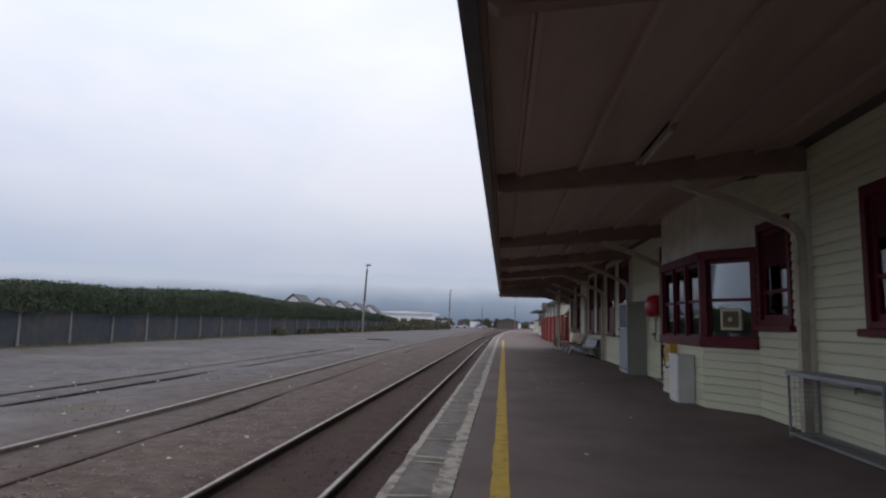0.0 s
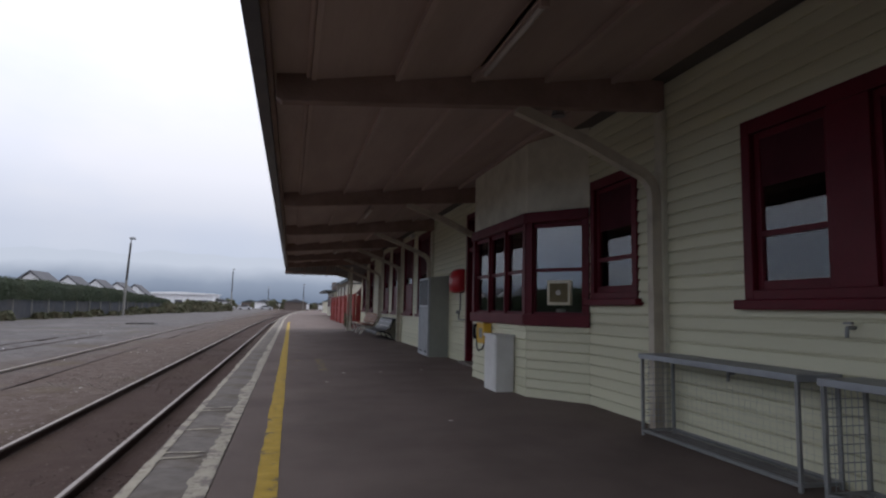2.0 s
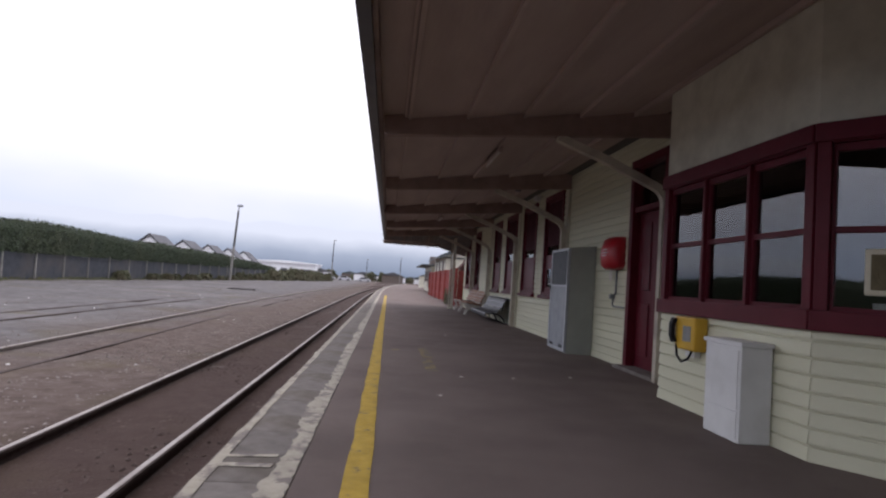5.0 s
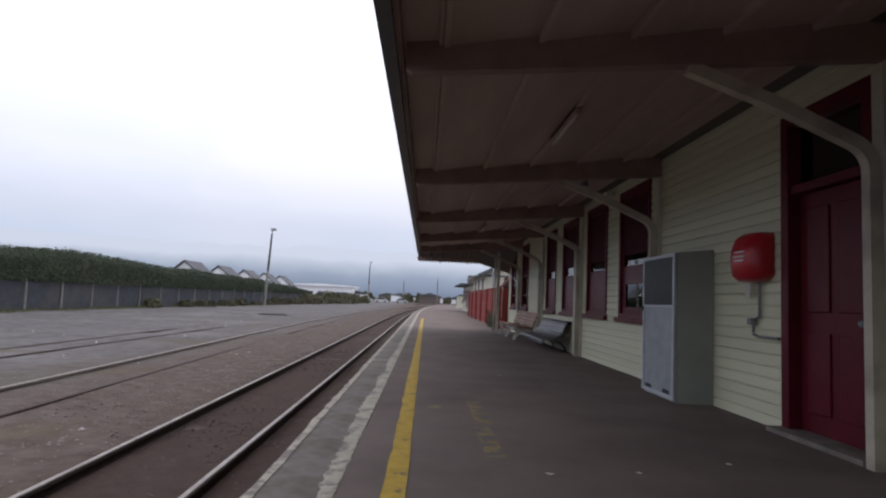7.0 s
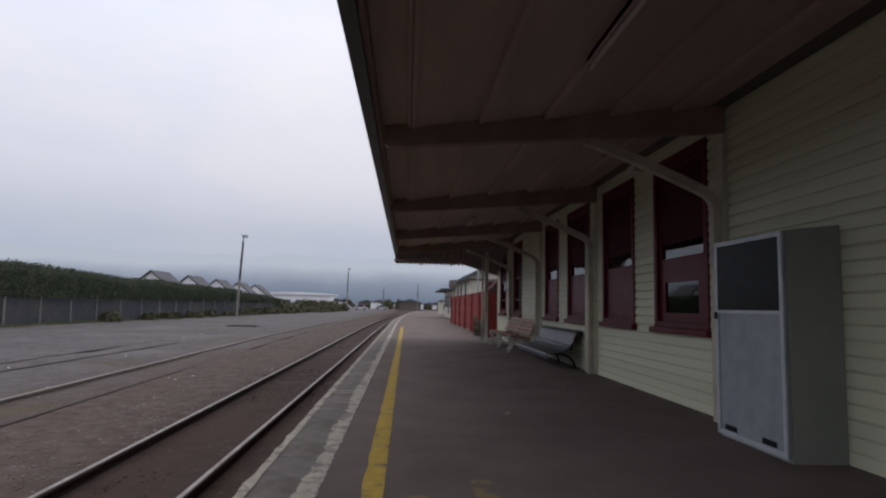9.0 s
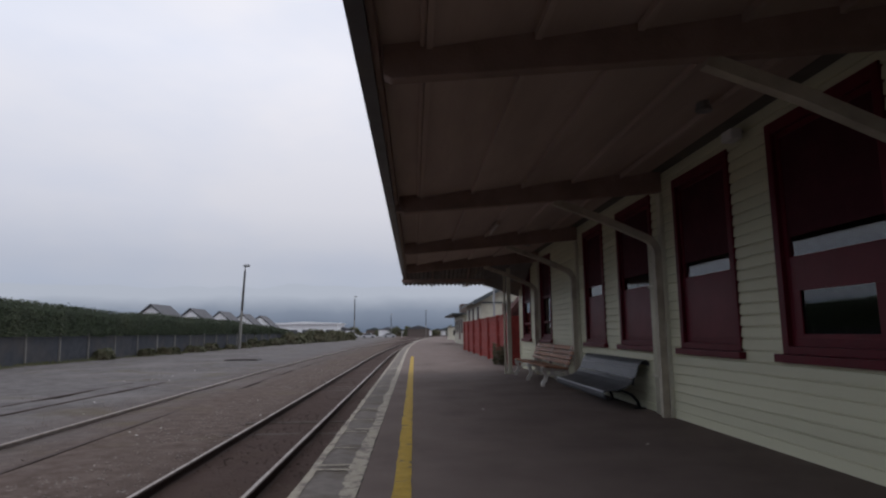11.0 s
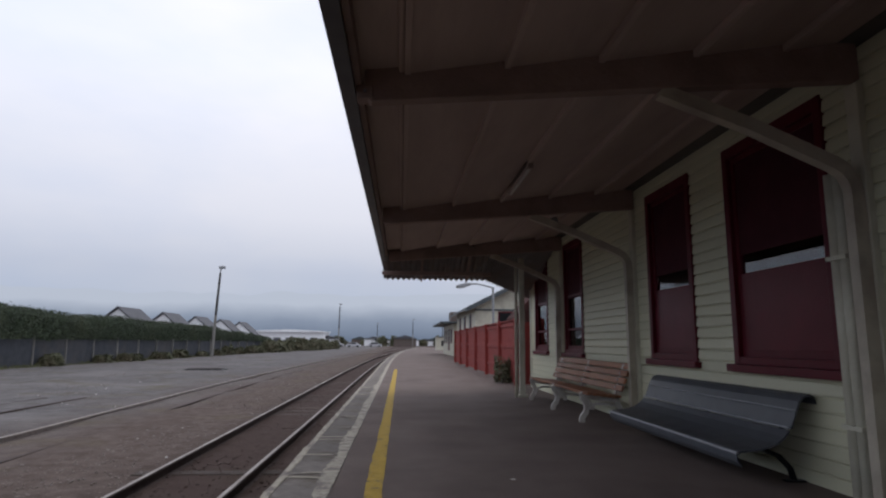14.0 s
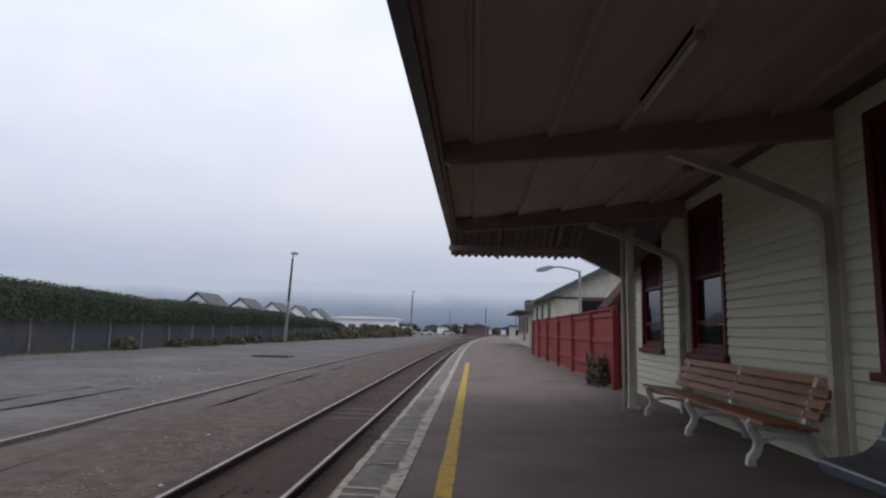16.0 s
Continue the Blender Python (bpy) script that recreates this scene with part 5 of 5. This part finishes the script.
def hedge_top(y):
    return 2.50 + 0.38 * math.exp(-((y - 54) / 10) ** 2) + 0.25 * min(1.0, max(0.0, (y - 30) / 20)) + 0.30 * noise.noise(Vector((y * 0.16, 0, 0))) + 0.20 * noise.noise(Vector((y * 0.55, 3, 0))) - max(0, y - 85) * 0.035


hedge = thing("hedge", (-24, 60, GZ), "dense dark-green clipped hedge behind the yard fence", "hedge")
# Solid core in a darker green than the leaves that cover it.
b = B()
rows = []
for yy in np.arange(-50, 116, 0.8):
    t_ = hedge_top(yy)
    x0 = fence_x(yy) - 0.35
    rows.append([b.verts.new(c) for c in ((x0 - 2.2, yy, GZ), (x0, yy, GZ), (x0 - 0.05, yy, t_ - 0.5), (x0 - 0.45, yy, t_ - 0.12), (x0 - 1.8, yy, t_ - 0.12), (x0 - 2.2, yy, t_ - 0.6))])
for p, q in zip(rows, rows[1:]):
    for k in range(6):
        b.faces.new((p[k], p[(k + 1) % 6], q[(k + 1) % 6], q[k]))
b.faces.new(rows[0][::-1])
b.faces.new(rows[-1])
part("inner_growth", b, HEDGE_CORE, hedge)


def hedge_leaf(r):
    yy = 12 + 103 * r.random() ** 1.25 if r.random() < 0.86 else r.uniform(-50, 12)
    x0 = fence_x(yy) - 0.35
    t_ = hedge_top(yy)
    if r.random() < 0.62:
        z = r.uniform(0.75, t_ - 0.1)
        bulge = 0.22 * noise.noise(Vector((yy * 0.9, z * 1.4, 5)))
        over = 0.55 if z > 1.05 + 0.25 * noise.noise(Vector((yy * 0.5, 2, 2))) else 0.0
        return Vector((x0 + 0.08 + over + bulge + r.uniform(-0.12, 0.1), yy, z)), Vector((1.2, 0, 0.4))
    f = r.random()
    bulge = 0.16 * noise.noise(Vector((yy * 1.1, f * 3, 9)))
    return Vector((x0 - 0.15 - 1.9 * f, yy, t_ - 0.08 + bulge + r.uniform(-0.1, 0.1) + (0.12 if r.random() < 0.06 else 0))), Vector((0.3, 0, 1.2))


me = leafy("leaves", 105000, hedge_leaf, (0.035, 0.085), LEAF, "", "", 21)
me.transform(Matrix.Translation(-Vector((-24, 60, GZ))))
o_ = new("leaves", me)
o_.parent = hedge
tagged(o_, "small dark-green hedge leaves", kind="stuff")


def bush(cx, cy, w, h, seed, label, n=1500, base=GZ, lo=0.09, hi=0.2, material=SHRUB):
    t = thing("bush", (cx, cy, base), label, "bush", "bushes along the fence")

    def at(r):
        a, e = r.uniform(0, 6.283), r.random()
        rad = (0.55 + 0.45 * r.random()) * (1 - 0.45 * e * e) * (1 + 0.3 * noise.noise(Vector((math.cos(a) * 2 + seed, math.sin(a) * 2, e * 3))))
        p = Vector((math.cos(a) * rad * w, math.sin(a) * rad * w * 1.3, e * h * (0.85 + 0.3 * noise.noise(Vector((math.cos(a) * 1.5, math.sin(a) * 1.5, seed))))))
        return Vector((0, 0, 0)) + p, p.normalized()
    m2 = leafy("leaves", n, at, (lo, hi), material, "", "", seed)
    o = new("leaves", m2)
    o.parent = t
    ROOT[o] = Vector((cx, cy, base))
    b2 = B()
    rr = random.Random(seed)
    for k in range(6):
        a = rr.uniform(0, 6.28)
        rod(b2, (cx, cy, base), (cx + math.cos(a) * w * 0.6, cy + math.sin(a) * w * 0.6, base + h * 0.8), 0.05, 0.015, 5)
    part("stems", b2, POST_GREY, t)
    return t


rb = random.Random(31)
for k in range(13):
    cy = 62 + k * 4.6 + rb.uniform(-1, 1)
    bush(fence_x(cy) + 0.7, cy, rb.uniform(0.6, 1.2), rb.uniform(0.5, 1.3), 40 + k, "low dry scrub bush at the foot of the fence", 700)
for k in range(9):
    cy = 112 + k * 5.5
    bush(-20.0 + k * 0.55 + rb.uniform(-1, 1), cy, rb.uniform(1.8, 2.6), rb.uniform(1.7, 2.5), 70 + k, "rounded grey-green bush past the hedge's end", 1500, lo=0.14, hi=0.3)

# grass at the fence foot
r3 = random.Random(77)
verts, faces = [], []
for _ in range(9000):
    yy = 14 + 90 * r3.random() ** 1.4
    x = fence_x(yy) + 0.1 + abs(r3.gauss(0, 0.45))
    h = r3.uniform(0.06, 0.26) * (1 if noise.noise(Vector((x, yy * 0.4, 0))) > -0.05 else 0.35)
    a = r3.uniform(0, 6.28)
    w = 0.02
    k = len(verts)
    verts += [(x - w * math.cos(a), yy - w * math.sin(a), GZ - 0.03), (x + w * math.cos(a), yy + w * math.sin(a), GZ - 0.03), (x + r3.uniform(-0.1, 0.1), yy + r3.uniform(-0.1, 0.1), GZ + h)]
    faces.append((k, k + 1, k + 2))
me = bpy.data.meshes.new("grass")
me.from_pydata(verts, [], faces)
me.materials.append(GRASS)
tagged(new("grass", me), "dry yellow-green grass along the fence foot", "grass", kind="stuff")


def yard_pole(x, y, top, lean, label):
    t = thing("yard_lamp_pole", (x, y, GZ), label, "lamp pole", "tall poles in the yard")
    part("lower_pole", rod(B(), (x, y, GZ), (x + lean * 0.4, y, GZ + (top - GZ) * 0.45), 0.16, 0.14, 10), POST_GREY, t, "pale weathered lower pole")
    part("upper_pole", rod(B(), (x + lean * 0.4, y, GZ + (top - GZ) * 0.45), (x + lean, y, top - 0.8), 0.14, 0.11, 10), POLE_DARK, t, "dark upper pole")
    part("bracket", pipe(B(), [(x + lean, y, top - 0.8), (x + lean + 0.05, y, top - 0.2), (x + lean + 0.25, y, top - 0.05)], 0.07), LAMP_GREY, t)
    part("lamp_head", box(B(), x + lean - 0.15, x + lean + 0.5, y - 0.2, y + 0.2, top - 0.35, top - 0.08, 0.06), LAMP_GREY, t)


yard_pole(-19.35, 85.3, 8.95, 0.3, "tall weathered timber pole carrying a small lamp")
yard_pole(-14.5, 163, 10.0, 0.1, "distant dark timber pole beside the line")
for x, y, h in ((4.0, 215, 8.5), (-8.5, 240, 8), (13, 205, 7)):
    yard_pole(x, y, h, 0.0, "far thin utility pole against the hills")


def house(x, y):
    t = thing("terrace_house", (x, y, GZ), "white gabled house with a grey tiled roof", "house", "row of white gabled houses")
    hw, ez, rz, dp = 2.6, 2.25, 4.5, 5.2
    part("wall", prism(B(), [(x - hw, GZ), (x + hw, GZ), (x + hw, ez), (x, rz - 0.12), (x - hw, ez)], y, y + dp), HOUSE_WHITE, t)
    for s in (-1, 1):
        part("roof", prism(B(), [(x + s * (hw + 0.4), ez - 0.32), (x, rz), (x, rz + 0.16), (x + s * (hw + 0.4), ez - 0.16)], y - 0.25, y + dp + 0.2), HOUSE_ROOF, t)
        part("barge_board", prism(B(), [(x + s * (hw + 0.42), ez - 0.36), (x, rz - 0.02), (x, rz + 0.18), (x + s * (hw + 0.42), ez - 0.14)], y - 0.30, y - 0.252), HOUSE_ROOF, t)
    w = part("window", box(B(), x - 0.5, x + 0.5, y - 0.04, y + 0.02, 1.2, 2.1, 0.01), HOUSE_ROOF, t)
    part("pane", box(B(), x - 0.42, x + 0.42, y - 0.05, y - 0.041, 1.28, 2.02), BLACK, w)


for k in range(5):
    house(-30.6, 88.5 + k * 12.2)

wh = thing("warehouse", (-33, 226, GZ), "long low white warehouse far across the yard", "warehouse")
part("wall", box(B(), -48, -26, 222, 240, GZ, 4.0), HOUSE_WHITE, wh)
part("roof", prism(B(), [(-48.5, 4.01), (-25.5, 4.01), (-25.5, 4.4), (-37, 4.9), (-48.5, 4.4)], 221, 241), HOUSE_WHITE, wh)
for k in range(5):
    part("door", box(B(), -46 + k * 4, -43.6 + k * 4, 221.9, 222.02, GZ, 2.2), HOUSE_ROOF, wh)
rf = random.Random(12)
for k in range(9):
    x, y = -30 + k * 6.0 + rf.uniform(-2, 2), 260 + rf.uniform(-30, 60)
    h = rf.uniform(1.5, 2.4)
    t = thing("far_house", (x, y, GZ), "small distant pale house below the hills", "house", "distant houses")
    part("wall", box(B(), x - 4, x + 4, y, y + 7, GZ, h), HOUSE_WHITE if k % 3 < 2 else BRICK_FAR, t)
    part("roof", prism(B(), [(x - 4.4, h + 0.01), (x + 4.4, h + 0.01), (x, h + 1.3)], y - 0.4, y + 7.4), HOUSE_ROOF if k % 2 else GREEN_ROOF, t)
for k in range(14):
    x, y = -28 + k * 6.4 + rf.uniform(-2, 2), 240 + rf.uniform(-20, 90)
    bush(x, y, rf.uniform(2, 3.5), rf.uniform(2.5, 5), 120 + k, "grey-green distant tree clump below the hills", 500, lo=0.3, hi=0.7, material=SHRUB)
for k in range(3):
    x, y = -20 + k * 6.0, 205 + rf.uniform(-6, 8)
    t = thing("parked_car", (x, y, GZ), "pale car parked far beyond the yard", "car", "distant parked cars")
    part("body", prism(B(), [(x - 2.1, GZ + 0.25), (x + 2.1, GZ + 0.25), (x + 2.1, GZ + 0.85), (x + 1.3, GZ + 0.95), (x + 0.7, GZ + 1.45), (x - 1.1, GZ + 1.45), (x - 1.7, GZ + 0.95), (x - 2.1, GZ + 0.85)], y, y + 1.7), CAR_PAINT, t)
    part("side_glass", prism(B(), [(x - 1.45, GZ + 0.96), (x + 1.1, GZ + 0.96), (x + 0.6, GZ + 1.38), (x - 1.0, GZ + 1.38)], y - 0.012, y - 0.002), BLACK, t)
    for dx in (-1.25, 1.25):
        part("wheel", rod(B(), (x + dx, y - 0.03, GZ + 0.32), (x + dx, y + 0.2, GZ + 0.32), 0.32, seg=14), BLACK, t)

# hills, a self-lit backdrop with painted haze
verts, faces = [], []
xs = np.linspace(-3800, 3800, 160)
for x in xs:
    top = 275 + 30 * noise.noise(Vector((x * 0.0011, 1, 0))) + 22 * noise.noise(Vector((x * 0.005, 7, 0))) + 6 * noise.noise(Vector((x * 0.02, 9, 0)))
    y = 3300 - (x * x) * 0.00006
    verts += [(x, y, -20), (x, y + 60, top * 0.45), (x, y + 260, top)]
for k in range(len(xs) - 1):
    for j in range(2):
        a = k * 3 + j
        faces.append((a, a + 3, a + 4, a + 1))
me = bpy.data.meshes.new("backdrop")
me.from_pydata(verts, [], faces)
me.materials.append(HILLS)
tagged(new("backdrop", me), "self-lit blue-grey hills with haze painted paler towards the top", "hills", kind="structure")

# scraps on the asphalt
r4 = random.Random(15)
for x, yy in ((0.75, 10.6), (1.6, 12.9), (0.95, 17.0), (1.55, 17.1), (0.62, 15.9), (2.3, 17.4), (1.25, 21.9), (2.4, 24.0), (1.1, 26.8)):
    b = B()
    sz = r4.uniform(0.014, 0.026)
    vs = [b.verts.new((x + sz * math.cos(a) * r4.uniform(0.7, 1.4), yy + sz * math.sin(a) * r4.uniform(0.7, 1.4), 0.002 + r4.uniform(0, 0.006))) for a in (0, 1.2, 2.5, 3.6, 5.0)]
    top = b.verts.new((x, yy, 0.012))
    for i in range(5):
        b.faces.new((vs[i], vs[(i + 1) % 5], top))
    b.faces.new(vs[::-1])
    solid("paper_scrap", b, PAPER, "tiny pale scrap lying on the asphalt", "scrap", "scraps on the platform")

# faint yellow markings left on the asphalt
for k, (x, yy, l) in enumerate(((0.66, 17.35, 0.95), (0.68, 18.45, 1.1), (0.27, 19.1, 0.13))):
    b = B()
    w = 0.07
    vs = [b.verts.new(c) for c in ((x - w, yy, 0.003), (x + w, yy, 0.003), (x + w * 0.7, yy + l, 0.003), (x - w * 1.1, yy + l, 0.003))]
    b.faces.new(vs)
    solid("yellow_marking", b, FAINT_YELLOW, "almost worn-off yellow marking on the asphalt", "painted marking", "worn yellow markings", "structure")
gb = thing("gutter_bracket", (-0.2, 25.76, 2.76), "small brown bracket where the beam meets the gutter", "bracket")
part("plate", box(B(), edge_x(25.76) + 0.11, edge_x(25.76) + 0.22, 25.70, 25.82, 2.70, 2.80, 0.008), BEAM, gb)
part("bolt", rod(B(), (edge_x(25.76) + 0.165, 25.70, 2.75), (edge_x(25.76) + 0.165, 25.685, 2.75), 0.012, seg=6), STEEL_DARK, gb)
